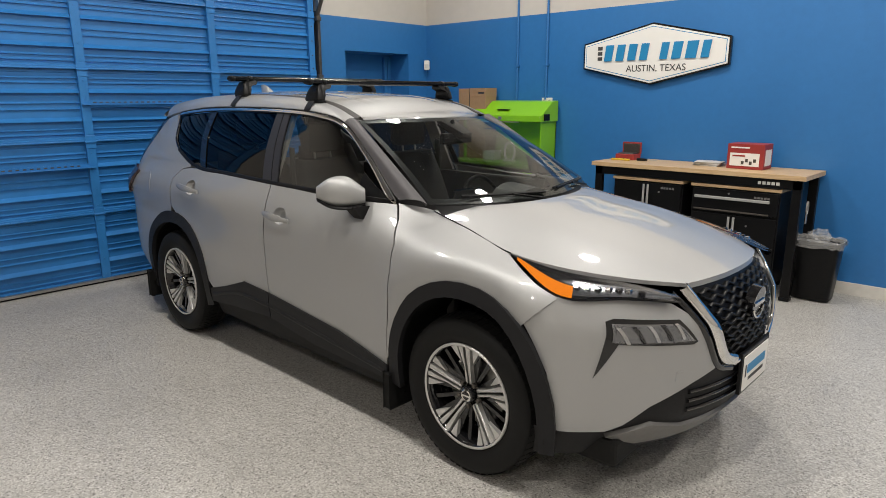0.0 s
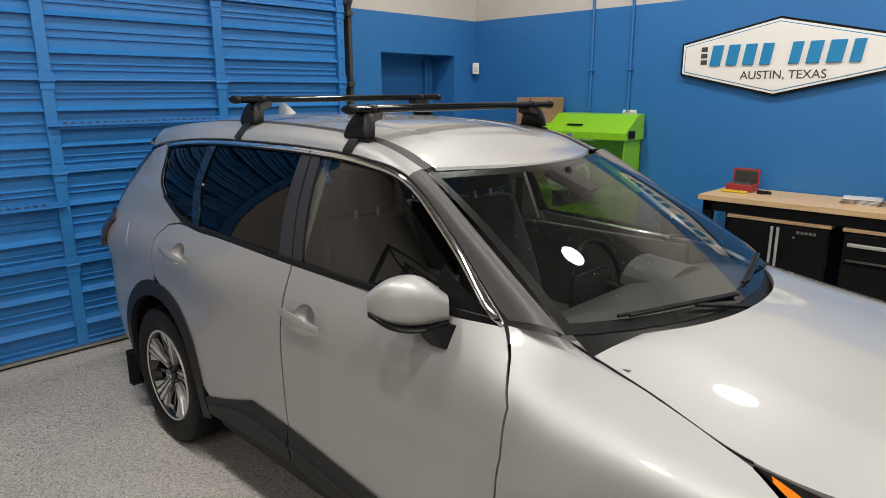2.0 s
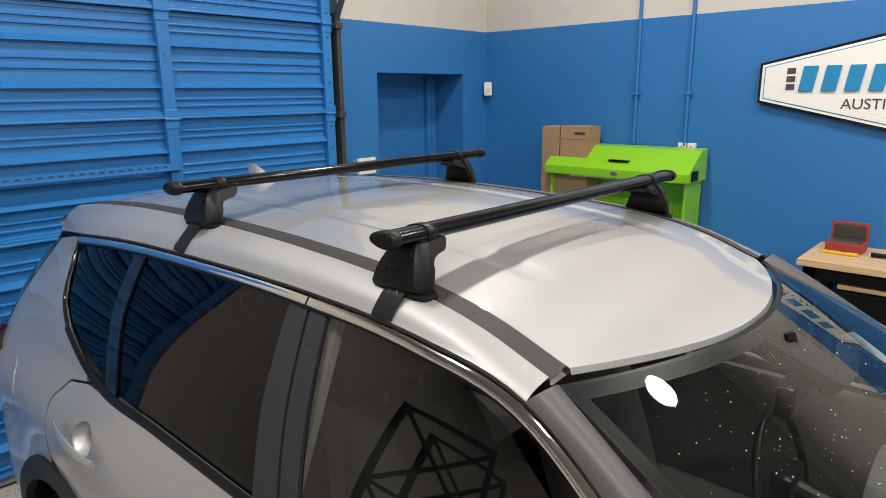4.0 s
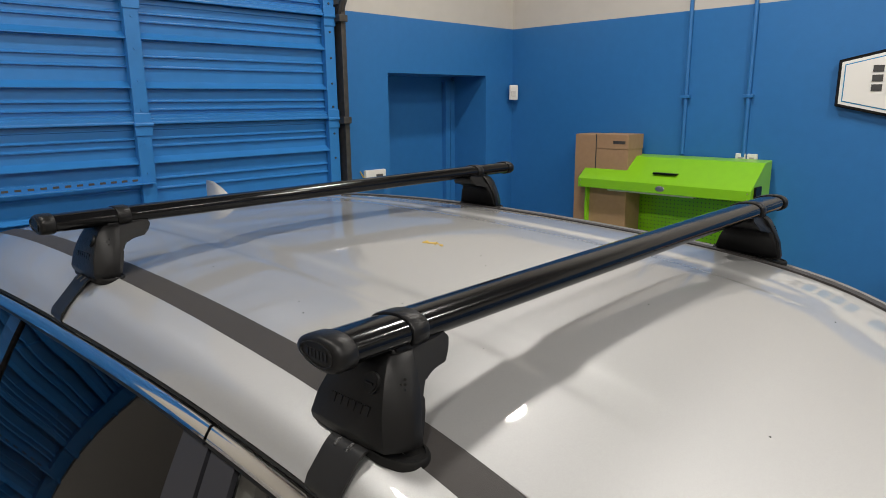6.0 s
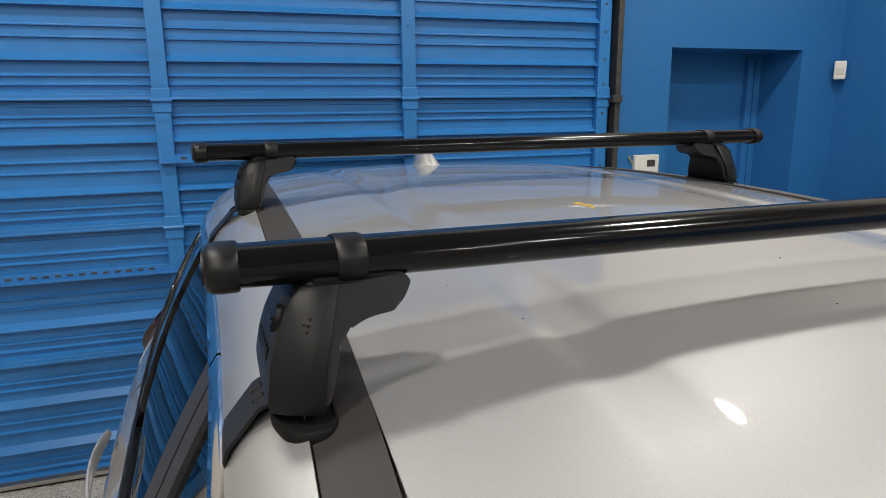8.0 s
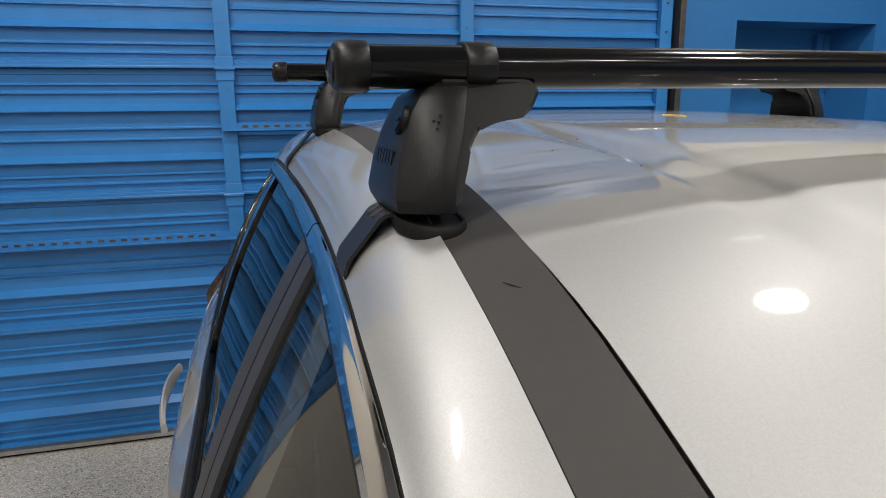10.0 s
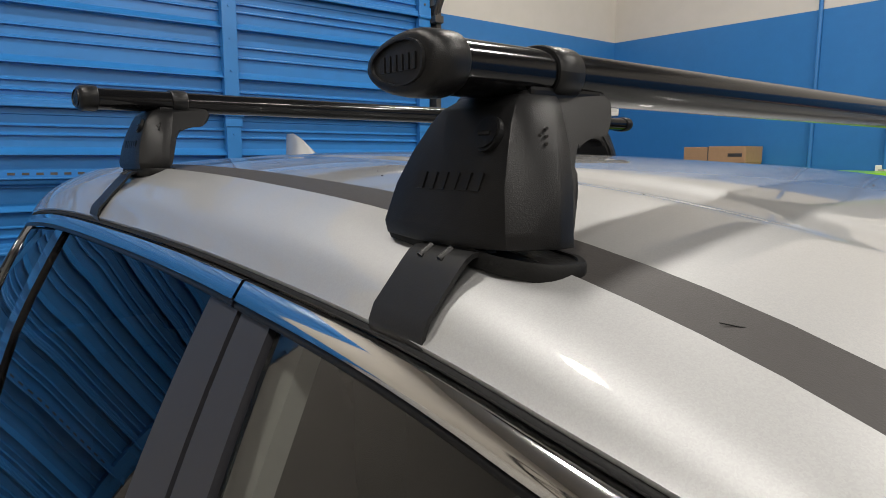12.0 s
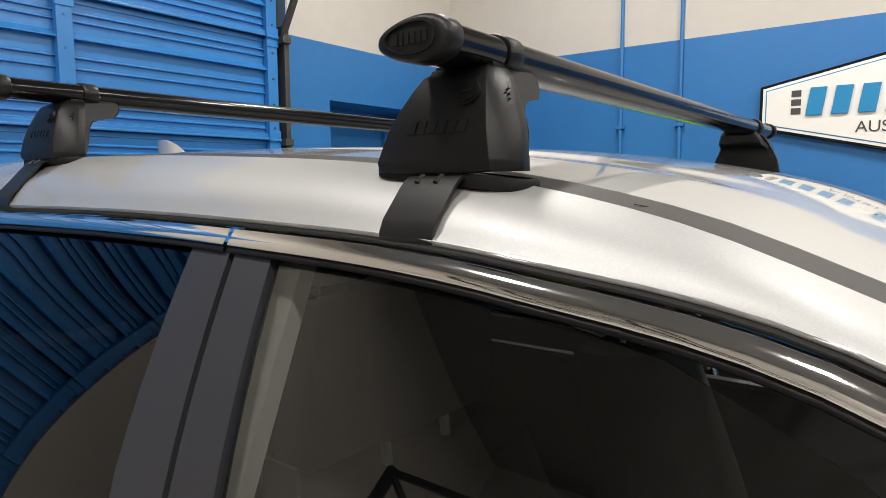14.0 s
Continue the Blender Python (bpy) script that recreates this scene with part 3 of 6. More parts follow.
def ribbon(line, half, surf, lift, out, flat=False):
    """A raised moulding along a 2D line on a surface: rounded top."""
    rows = []
    n = len(line)
    for i, p in enumerate(line):
        a, b = Vector(line[max(0, i - 1)]), Vector(line[min(n - 1, i + 1)])
        t = (b - a).normalized()
        nn = Vector((-t.y, t.x))
        row = []
        for s, h in ((-1, -0.004), (-1, 0.75), (-0.93, 0.97), (0, 1.0), (0.93, 0.97), (1, 0.75), (1, -0.004)) if flat else ((-1, -0.004), (-1, 0.45), (-0.6, 0.9), (0, 1.0), (0.6, 0.9), (1, 0.45), (1, -0.004)):
            q = Vector(p) + nn * half * s
            row.append(surf(q.x, q.y) + Vector(out) * lift * h)
        rows.append(row)
    bm = grid_mesh(rows)
    bmesh.ops.recalc_face_normals(bm, faces=bm.faces)
    tot = Vector((0, 0, 0))
    for f in bm.faces:
        tot += f.normal * f.calc_area()
        f.smooth = True
    if tot.dot(Vector(out)) < 0:
        bmesh.ops.reverse_faces(bm, faces=bm.faces)
    return bm


# ---- car ----


def rail_w(cw, rw, s):
    """Half width of the roof rail between door edge (s 0) and roof strip (s 1)."""
    return cw + 0.003 + (rw - cw - 0.003) * (0.80 * s + 0.20 * s ** 5) + 0.003 * math.sin(math.pi * min(1, s * 1.1))


def rail_z(cz, rz, s):
    return cz + 0.006 + (rz - cz - 0.006) * (s + 0.07 * math.sin(math.pi * s) + 0.02 * math.sin(2 * math.pi * s))


car = thing("car", "silver compact SUV with black cladding parked on the floor", "car")
AF, AR, AZ = 1.3525, -1.3525, 0.365


def arch(cx, a, b, t0, t1, n=18, cz=AZ, e=2.15):
    """Wheel-arch outline, a full, slightly squared half round."""
    out = []
    for i in range(n + 1):
        t = radians(t0 + (t1 - t0) * i / n)
        c, s = math.cos(t), math.sin(t)
        out.append((cx + a * math.copysign(abs(c) ** (2 / e), c), cz + b * math.copysign(abs(s) ** (2 / e), s)))
    return out


FA = arch(AF, 0.466, 0.525, 0, 180)
RA = arch(AR, 0.465, 0.512, 0, 180)
for sgn in (-1, 1):
    S, out = side_at(sgn), (0, sgn, 0)
    # front fender: door gap, hood edge, lamp, bumper gap, arch
    fen = [(0.862, 0.40), (0.89, 0.64), (0.912, 0.86), (0.90, 0.985), (0.83, 1.085), (0.782, 1.149)]
    fen += [(0.85, 1.14), (0.935, 1.1255), (1.0, 1.112), (1.20, 1.071), (1.35, 1.041), (1.478, 1.013)]
    fen += [(1.63, 0.962), (1.785, 0.902), (1.685, 0.797)]
    fen += [p for p in FA if p[1] > 0.39 and p[0] < 1.70]
    part("front_fender", panel(shift(fen), S, out, 0.022), PAINT, car)
    fdoor = [(0.858, 0.365), (0.49, 0.45), (-0.165, 0.522), (-0.188, 0.69), (-0.18, 0.87), (-0.163, 1.03), (-0.17, 1.178), (0.10, 1.168), (0.35, 1.157), (0.60, 1.150), (0.775, 1.148), (0.826, 1.085), (0.895, 0.985), (0.907, 0.86), (0.886, 0.64)]
    fd = part("front_door", panel(shift(fdoor), S, out), PAINT, car)
    rdoor = [(-0.17, 0.522), (-0.44, 0.54), (-0.67, 0.465), (-0.835, 0.42)]
    rdoor += [p for p in RA if p[1] > 0.46 and p[0] > -1.32][0:14]
    rdoor += [(-1.325, 0.925), (-1.30, 1.02), (-1.285, 1.13), (-1.22, 1.19), (-1.12, 1.207), (-0.76, 1.203), (-0.177, 1.183), (-0.17, 1.03), (-0.187, 0.87), (-0.195, 0.69)]
    rd = part("rear_door", panel(shift(rdoor), S, out), PAINT, car)
    quarter = [p for p in RA if p[0] < -1.335] + [(-1.83, 0.38), (-2.05, 0.52), (-2.28, 0.62), (-2.285, 0.98), (-2.20, 1.06), (-2.135, 1.075), (-2.04, 1.20), (-1.93, 1.36), (-1.86, 1.50)]
    quarter += [(-1.66, 1.537), (-1.54, 1.47), (-1.47, 1.37), (-1.36, 1.31), (-1.14, 1.23), (-1.13, 1.209), (-1.225, 1.192), (-1.29, 1.132), (-1.305, 1.02), (-1.33, 0.925)]
    part("quarter_panel", panel(shift(quarter), S, out), PAINT, car)
    c = Vector((-1.755, 1.04))
    ring = [(c.x + 0.082 * math.cos(t), c.y + 0.092 * math.sin(t)) for t in np.linspace(0, 2 * math.pi, 25)[:-1]]
    if sgn < 0:
        part("fuel_door", panel(ring, side_at(sgn, 0.002), out, 0.03, 0.006), PAINT, car)
    # cladding
    ring = arch(AF, 0.469, 0.528, 0, 180) + [(AF - 0.49, 0.30)] + [(AF - 0.40, 0.28)] + arch(AF, 0.402, 0.458, 180, 0) + [(AF + 0.402, 0.25), (AF + 0.46, 0.25)]
    part("front_arch_cladding", panel(ring, lambda x, z, s=sgn: Vector((x, s * (side_w(x, z) + 0.008 + 0.026 * min(1, max(0, (x - 1.55) / 0.27))), z)), out, 0.03, 0.03, 0.0), CLAD, car)
    ring = arch(AR, 0.468, 0.515, 0, 180) + [(AR - 0.47, 0.25), (AR - 0.40, 0.25)] + arch(AR, 0.402, 0.435, 180, 0) + [(AR + 0.402, 0.28), (AR + 0.49, 0.30)]
    part("rear_arch_cladding", panel(ring, side_at(sgn, 0.008), out, 0.03, 0.03, 0.0), CLAD, car)
    for a, b, nm in (((0.862, 0.385), (-0.163, 0.52), "front_door_cladding"), ((-0.172, 0.52), (-0.86, 0.41), "rear_door_cladding")):
        if nm[0] == "f":
            top = [(0.862, 0.375), (0.49, 0.458), (-0.163, 0.53)]
            bot = [(-0.163, 0.375), (0.26, 0.315), (0.862, 0.295)]
        else:
            top = [(-0.172, 0.53), (-0.44, 0.548), (-0.67, 0.472), (-0.865, 0.42)]
            bot = [(-0.865, 0.33), (-0.60, 0.355), (-0.172, 0.378)]
        cl = part(nm, panel(top + bot, side_at(sgn, 0.010), out, 0.03, 0.02, 0.0), CLAD, car)
        mid = smooth_line([((p[0] + q[0]) / 2, (p[1] + q[1]) / 2) for p, q in zip(top, reversed(bot))] if len(top) == len(bot) else [(-0.18, 0.45), (-0.5, 0.46), (-0.84, 0.385)])
        part("crease", ribbon(mid, 0.012, side_at(sgn, 0.010), 0.005, out), CLAD, cl)
    sill = [(0.90, 0.30), (0.26, 0.318), (-0.19, 0.37), (-0.70, 0.35), (-0.90, 0.33), (-0.90, 0.22), (0.90, 0.20)]
    part("sill", panel(sill, lambda x, z, s=sgn: Vector((x, s * (side_w(x, z) - 0.03 - 0.25 * max(0, 0.34 - z)), z)), out, 0.05, 0.05), RUBBER, car)
    part("mud_flap", box(AF - 0.50, AF - 0.455, sgn * 0.76, sgn * 0.915, 0.16, 0.34, 0.008), RUBBER, car)
    part("mud_flap", box(AR - 0.50, AR - 0.46, sgn * 0.76, sgn * 0.905, 0.17, 0.36, 0.008), RUBBER, car)

    # glass and pillars
    G = side_at(sgn, -0.010)
    wf = [(-0.168, 1.172), (-0.215, 1.36), (-0.262, 1.560), (-0.02, 1.545), (0.12, 1.518), (0.22, 1.478), (0.43, 1.335), (0.60, 1.225), (0.585, 1.155), (0.10, 1.164)]
    part("front_window", panel(wf, G, out, 0.05, 0.004), WINDOW, car, "lightly tinted door glass").visible_shadow = False
    sail = [(0.50, 1.158), (0.505, 1.28), (0.605, 1.222), (0.745, 1.157), (0.75, 1.152)]
    part("sail_panel", panel(sail, side_at(sgn, -0.002), out, 0.03, 0.01), BLACK, car)
    wr = [(-0.315, 1.178), (-0.362, 1.36), (-0.39, 1.562), (-0.80, 1.567), (-1.07, 1.557), (-1.065, 1.40), (-0.99, 1.202), (-0.70, 1.192)]
    part("rear_window", panel(wr, G, out, 0.05, 0.004), PRIVACY, car, "dark privacy glass").visible_shadow = False
    wq = rounded([(-1.13, 1.558), (-1.50, 1.532), (-1.57, 1.49), (-1.49, 1.362), (-1.38, 1.30), (-1.06, 1.215), (-1.13, 1.40)], 0.02)
    part("quarter_window", panel(wq, G, out, 0.05, 0.004), PRIVACY, car, "dark privacy glass").visible_shadow = False
    for nm, poly in (("b_pillar_trim", [(-0.166, 1.168), (-0.215, 1.36), (-0.262, 1.56), (-0.320, 1.568), (-0.276, 1.36), (-0.223, 1.168)]),
                     ("b_pillar_trim", [(-0.230, 1.168), (-0.283, 1.36), (-0.328, 1.568), (-0.392, 1.566), (-0.364, 1.36), (-0.317, 1.174)]),
                     ("c_pillar_trim", [(-0.985, 1.195), (-1.062, 1.40), (-1.068, 1.56), (-1.135, 1.56), (-1.132, 1.40), (-1.062, 1.212)])):
        part(nm, panel(poly, side_at(sgn, -0.003), out, 0.04, 0.01, 0.0008), CHARCOAL if nm[0] == "b" else GLOSS, car)
    belt = smooth_line([(0.75, 1.152), (0.35, 1.157), (-0.17, 1.168), (-0.76, 1.188), (-1.05, 1.196), (-1.18, 1.222), (-1.40, 1.300)])
    part("belt_moulding", ribbon(belt, 0.011, side_at(sgn, -0.002), 0.006, out), BLACK, car)
    rim = smooth_line([(-1.40, 1.302), (-1.495, 1.366), (-1.555, 1.47), (-1.60, 1.527)])
    part("window_edge", ribbon(rim, 0.007, side_at(sgn, -0.004), 0.006, out), GLOSS, car)
    for a, b in ((-1.60, -0.332), (-0.326, 0.765)):
        line = []
        for x in np.linspace(a, b, 30):
            w, z = cub(CANT[:, 0], CANT[:, 1:], np.array([x]))[0]
            line.append((x, z - 0.0120))
        part("chrome_moulding", ribbon(line, 0.0082, side_at(sgn, -0.001), 0.007, out, True), CHROME, car, "bright chrome moulding")
        lower = [(x, z - 0.0115) for x, z in line if x < 0.6]
        part("window_seal", ribbon(lower, 0.0042, side_at(sgn, -0.004), 0.007, out), BLACK, car)

    # cant rail with door-top seal, roof strip
    xs = np.linspace(-1.95, 0.248, 60)
    RS = np.array([(-2.05, 0.515, 1.580), (-1.9, 0.522, 1.606), (-1.5, 0.536, 1.648), (-1.2, 0.541, 1.664), (-0.87, 0.543, 1.669), (-0.45, 0.543, 1.660), (-0.10, 0.548, 1.636), (0.10, 0.553, 1.598), (0.25, 0.553, 1.543)])
    rows = []
    for x in xs:
        cw, cz = cub(CANT[:, 0], CANT[:, 1:], np.array([x]))[0]
        rw, rz = cub(RS[:, 0], RS[:, 1:], np.array([x]))[0]
        row = [(x, sgn * (cw - 0.012), cz - 0.004), (x, sgn * (cw + 0.001), cz + 0.003), (x, sgn * (cw + 0.003), cz + 0.007)]
        for s in np.linspace(0.06, 0.78, 8):
            row.append((x, sgn * rail_w(cw, rw, s), rail_z(cz, rz, s)))
        for s in (0.84, 0.89, 0.94, 0.98, 1.0):
            row.append((x, sgn * rail_w(cw, rw, s), rail_z(cz, rz, s)))
        row.append((x, sgn * (rw - 0.003), rz - 0.012))
        rows.append(row)
    bm = grid_mesh(rows)
    bmesh.ops.recalc_face_normals(bm, faces=bm.faces)
    tot = sum((f.normal.y * f.calc_area() * sgn + f.normal.z * f.calc_area() for f in bm.faces))
    if tot < 0:
        bmesh.ops.reverse_faces(bm, faces=bm.faces)
    sharp(part("roof_rail_panel", bm, PAINT, car), 50)
    rows = [[Vector((x, sgn * (cub(CANT[:, 0], CANT[:, 1], np.array([x]))[0] + d), cub(CANT[:, 0], CANT[:, 2], np.array([x]))[0] + h)) for d, h in ((-0.02, -0.0035), (0.001, -0.003), (0.003, 0.0), (0.001, 0.003), (-0.02, 0.003))] for x in np.linspace(-1.62, 0.76, 70)]
    sharp(part("door_top_seal", grid_mesh(rows), RUBBER, car), 60)
    rows = []
    for x in np.linspace(-1.85, 0.25, 50):
        rw, rz = cub(RS[:, 0], RS[:, 1:], np.array([x]))[0]
        rows.append([(x, sgn * (rw - 0.001), rz - 0.012), (x, sgn * (rw - 0.0025), rz - 0.0035), (x, sgn * (rw - 0.026), rz + 0.001), (x, sgn * (rw - 0.051), rz + 0.0045), (x, sgn * (rw - 0.053), rz - 0.008)])
    sharp(part("roof_strip", grid_mesh(rows), STRIP, car, "charcoal rubber roof strip"), 60)

    # A-pillar outer cover between windscreen and door frame
    rows = []
    for s in np.linspace(0, 1, 20):
        x = 0.245 + 0.53 * s
        cw, cz = cub(CANT[:, 0], CANT[:, 1:], np.array([x]))[0]
        a = Vector((x, sgn * (cw + 0.003), cz + 0.004))
        b = Vector((0.262 + 0.685 * s, sgn * (0.545 + 0.152 * s), 1.532 - 0.374 * s))
        m = (a + b) / 2 + Vector((0.016, sgn * 0.014, 0.016))
        rows.append([a - Vector((0, sgn * 0.015, 0.01)), a, a * 0.5 + m * 0.5 + Vector((0.003, sgn * 0.005, 0.004)), m, b * 0.5 + m * 0.5 + Vector((0.004, 0, 0.004)), b, b - Vector((0.01, 0, 0.012))])
    sharp(part("a_pillar", grid_mesh(rows), PILLAR, car, "grey gloss windscreen pillar"), 60)


# roof panel
def roof_z(x, y):
    rw, rz = cub(RS[:, 0], RS[:, 1:], np.array([x]))[0]
    q = min(1, abs(y) / (rw - 0.055))
    ridge = sum(0.0045 * (1 / (1 + math.exp(-(abs(y) - c) / 0.006)) - 0.5) * s for c, s in ((0.262, -1), (0.325, 1)))
    return rz + 0.001 + 0.027 * (1 - q ** 2.3) + ridge * min(1, max(0, (0.12 - x) / 0.15))


def roof_front(y):
    return 0.252 + 0.155 * (1 - (abs(y) / 0.50) ** 2)


rows = []
for i in range(64):
    row = []
    for y in np.linspace(-0.497, 0.497, 221):
        x1 = roof_front(y)
        x = -1.86 + (x1 + 1.86) * i / 63
        xx = min(x, 0.25)
        z = roof_z(xx, y)
        if x > 0.25:
            z -= 0.16 * (x - 0.25) + 0.25 * (x - 0.25) ** 2
        row.append((x, y, z))
    rows.append(row)
rows = [[(p[0], p[1], p[2] - 0.012) for p in rows[0]]] + rows + [[(p[0] + 0.004, p[1], p[2] - 0.012) for p in rows[-1]]]
bm = grid_mesh(rows)
for f in bm.faces:
    f.normal_update()
    if f.normal.z < 0:
        f.normal_flip()
roof = sharp(part("roof_panel", bm, PAINT, car), 50)
bm = grid_mesh([[(x, y, roof_z(min(x, 0.25), y) - 0.03) for y in np.linspace(-0.53, 0.53, 12)] for x in np.linspace(-1.9, 0.24, 20)])
part("headliner", bm, TRIM_GREY, car, smooth=True)
# spoiler
rows = []
for x, dz in ((-1.868, 0), (-1.95, -0.006), (-2.05, -0.022), (-2.12, -0.045), (-2.125, -0.065), (-2.05, -0.07)):
    rows.append([(x - 0.03 * (1 - (y / 0.53) ** 2), y, 1.568 + dz + 0.055 * (1 - (abs(y) / 0.56) ** 2.2)) for y in np.linspace(-0.535, 0.535, 25)])
bm = grid_mesh(rows)
bmesh.ops.recalc_face_normals(bm, faces=bm.faces)
sharp(part("rear_spoiler", bm, PAINT, car), 40)
an = part("antenna", skin([[(x + lx * k, -0.03 + w * k * math.sin(t), z0 + dz) for t, lx in ((0.0, -0.075), (1.0, -0.03), (1.57, 0.02), (2.2, 0.06), (3.14, 0.08), (-2.2, 0.06), (-1.57, 0.02), (-1.0, -0.03))] for x, w, k, z0, dz in ((-1.42, 0.034, 1.1, 1.674, 0.0), (-1.43, 0.026, 1.0, 1.674, 0.022), (-1.46, 0.014, 0.6, 1.674, 0.060), (-1.48, 0.007, 0.28, 1.674, 0.074))]), PAINT, car)
sharp(an, 60)

# rear end
for nm, z0, z1, m, dx in (("tailgate", 0.62, 1.10, PAINT, 0.0), ("rear_bumper", 0.22, 0.615, CLAD, 0.03)):
    rows = []
    for z in np.linspace(z0, z1, 8):
        rows.append([(-2.36 - dx + 0.22 * (abs(y) / 0.72) ** 3 + 0.06 * max(0, z - 0.9), y, z) for y in np.linspace(-0.74, 0.74, 25)])
    bm = grid_mesh(rows)
    bmesh.ops.recalc_face_normals(bm, faces=bm.faces)
    part(nm, bm, m, car, smooth=True)
rows = [[(-2.33 + 0.30 * s, y * (1 - 0.22 * s), 1.10 + 0.42 * s) for y in np.linspace(-0.70, 0.70, 9)] for s in np.linspace(0, 1, 6)]
part("rear_glass", grid_mesh(rows), PRIVACY, car, smooth=True)
for sgn in (-1, 1):
    tl = [(-2.29, 0.93), (-2.27, 1.07), (-2.20, 1.135), (-2.06, 1.165), (-1.90, 1.128), (-1.97, 1.03), (-2.05, 0.945)]
    part("tail_lamp", panel(tl, lambda x, z, s=sgn: Vector((x - 0.012, s * (side_w(x, z) + 0.022), z)), (0, sgn, 0), 0.03, 0.04), RED, car, "dark red tail lamp")
    dk = [(-1.87, 1.50), (-1.94, 1.36), (-2.05, 1.20), (-2.12, 1.16), (-2.09, 1.30), (-2.0, 1.46)]
    part("d_pillar_trim", panel(dk, side_at(sgn, 0.002), (0, sgn, 0), 0.04, 0.02), GLOSS, car)

# windscreen
def screen(u, v):
    """v runs down the glass, u across it."""
    top = Vector((0.262 + 0.155 * (1 - u * u), 0.540 * u, 1.532 + 0.006 * (1 - u * u)))
    low = Vector((0.955 + 0.215 * (1 - u * u), 0.690 * u, 1.158 - 0.015 * (1 - u * u)))
    p = top.lerp(low, v)
    bow = 0.018 * 4 * v * (1 - v)
    return p + Vector((bow * 0.47, 0, bow * 0.88))


bm = grid_mesh([[screen(u, v) for u in np.linspace(-1, 1, 31)] for v in np.linspace(0.012, 1, 24)])
ws = part("windscreen", bm, WINDSHIELD, car, "clear laminated windscreen", smooth=True)
ws.visible_shadow = False
for nm, u0, u1, v0, v1 in (("frit_band", -1, 1, 0.0, 0.05), ("frit_band", -1, 1, 0.95, 1.0), ("frit_band", -1, -0.955, 0.05, 0.95), ("frit_band", 0.955, 1, 0.05, 0.95)):
    part(nm, grid_mesh([[screen(u, v) + Vector((-0.003, 0, -0.004)) for u in np.linspace(u0, u1, 20)] for v in np.linspace(v0, v1, 20)]), BLACK, ws, "black ceramic border", smooth=True)
part("sensor_housing", skin([[screen(u, v) + Vector((-d, 0, -d)) for u, v in ((-0.12, 0.04), (0.12, 0.04), (0.07, 0.24), (-0.07, 0.24))] for d in (0.006, 0.035)]), BLACK, ws)
part("cowl", grid_mesh([[screen(u, 1.0) + Vector((0.02 + d, 0, h)) for u in np.linspace(-0.97, 0.97, 31)] for d, h in ((-0.03, -0.004), (-0.005, -0.022), (0.04, -0.055), (0.10, -0.075))]), BLACK, car, "black plastic cowl grille", smooth=True)
for a, b, c in (((0.98, -0.50), (1.16, -0.02), 0.93), ((1.13, 0.12), (1.02, 0.55), 0.955)):
    ua, ub = a[1] / 0.69, b[1] / 0.69
    wp = part("wiper", tube(screen(ua, 0.955) + Vector((0.008, 0, 0.010)), screen(ub, 0.975) + Vector((0.008, 0, 0.010)), 0.005, 8), BLACK, car)
    part("wiper_blade", tube(screen(ua - 0.04, 0.945) + Vector((0.005, 0, 0.006)), screen(ub, 0.965) + Vector((0.005, 0, 0.006)), 0.006, 6), RUBBER, wp)
    part("wiper_arm", tube(screen(ub, 1.0) + Vector((0.03, 0, -0.012)), screen((ua + ub) / 2, 0.962) + Vector((0.010, 0, 0.014)), 0.007, 8, 0.005), BLACK, wp)

random.seed(7)
bm = bmesh.new()
for i in range(260):
    near = i < 170
    u, v = (random.gauss(-0.52, 0.16), random.gauss(0.42, 0.20)) if near else (random.uniform(-0.9, 0.3), random.uniform(0.08, 0.9))
    if not (-0.93 < u < 0.9 and 0.07 < v < 0.93):
        continue
    r = random.uniform(0.0005, 0.0016)
    bmesh.ops.create_icosphere(bm, subdivisions=1, radius=r, matrix=Matrix.Translation(screen(u, v) + Vector((0.0004, 0, 0.0008))))
tagged(part("water_spot", bm, mat("dried_lime", (0.55, 0.55, 0.53), 0.5), ws, "dried water drops", smooth=True), kind="stuff")

# hood
HE = np.array([(0.0, 0.940, 0.648, 1.1215), (0.12, 1.02, 0.662, 1.107), (0.25, 1.20, 0.687, 1.071), (0.45, 1.478, 0.735, 1.013), (0.62, 1.70, 0.69, 0.980), (0.80, 1.93, 0.565, 0.952), (1.0, 2.10, 0.40, 0.928)])
HC = np.array([(0.0, 1.215, 0, 1.142), (0.12, 1.285, 0, 1.135), (0.25, 1.38, 0, 1.120), (0.45, 1.60, 0, 1.088), (0.62, 1.80, 0, 1.046), (0.80, 2.00, 0, 0.992), (1.0, 2.165, 0, 0.935)])


def hood_at(v, q):
    e, c = cub(HE[:, 0], HE[:, 1:], np.array([v]))[0], cub(HC[:, 0], HC[:, 1:], np.array([v]))[0]
    s = abs(q)
    p = Vector((c[0] + (e[0] - c[0]) * s ** 2.2, math.copysign(e[1] * s, q), c[2] + (e[2] - c[2]) * s ** 2.4))
    fade = math.sin(math.pi * min(1, 0.12 + v * 0.9))
    p.z += 0.010 * fade * (1 / (1 + math.exp(-(s - 0.60) / 0.035))) * (1 - s) * 2.2
    return p


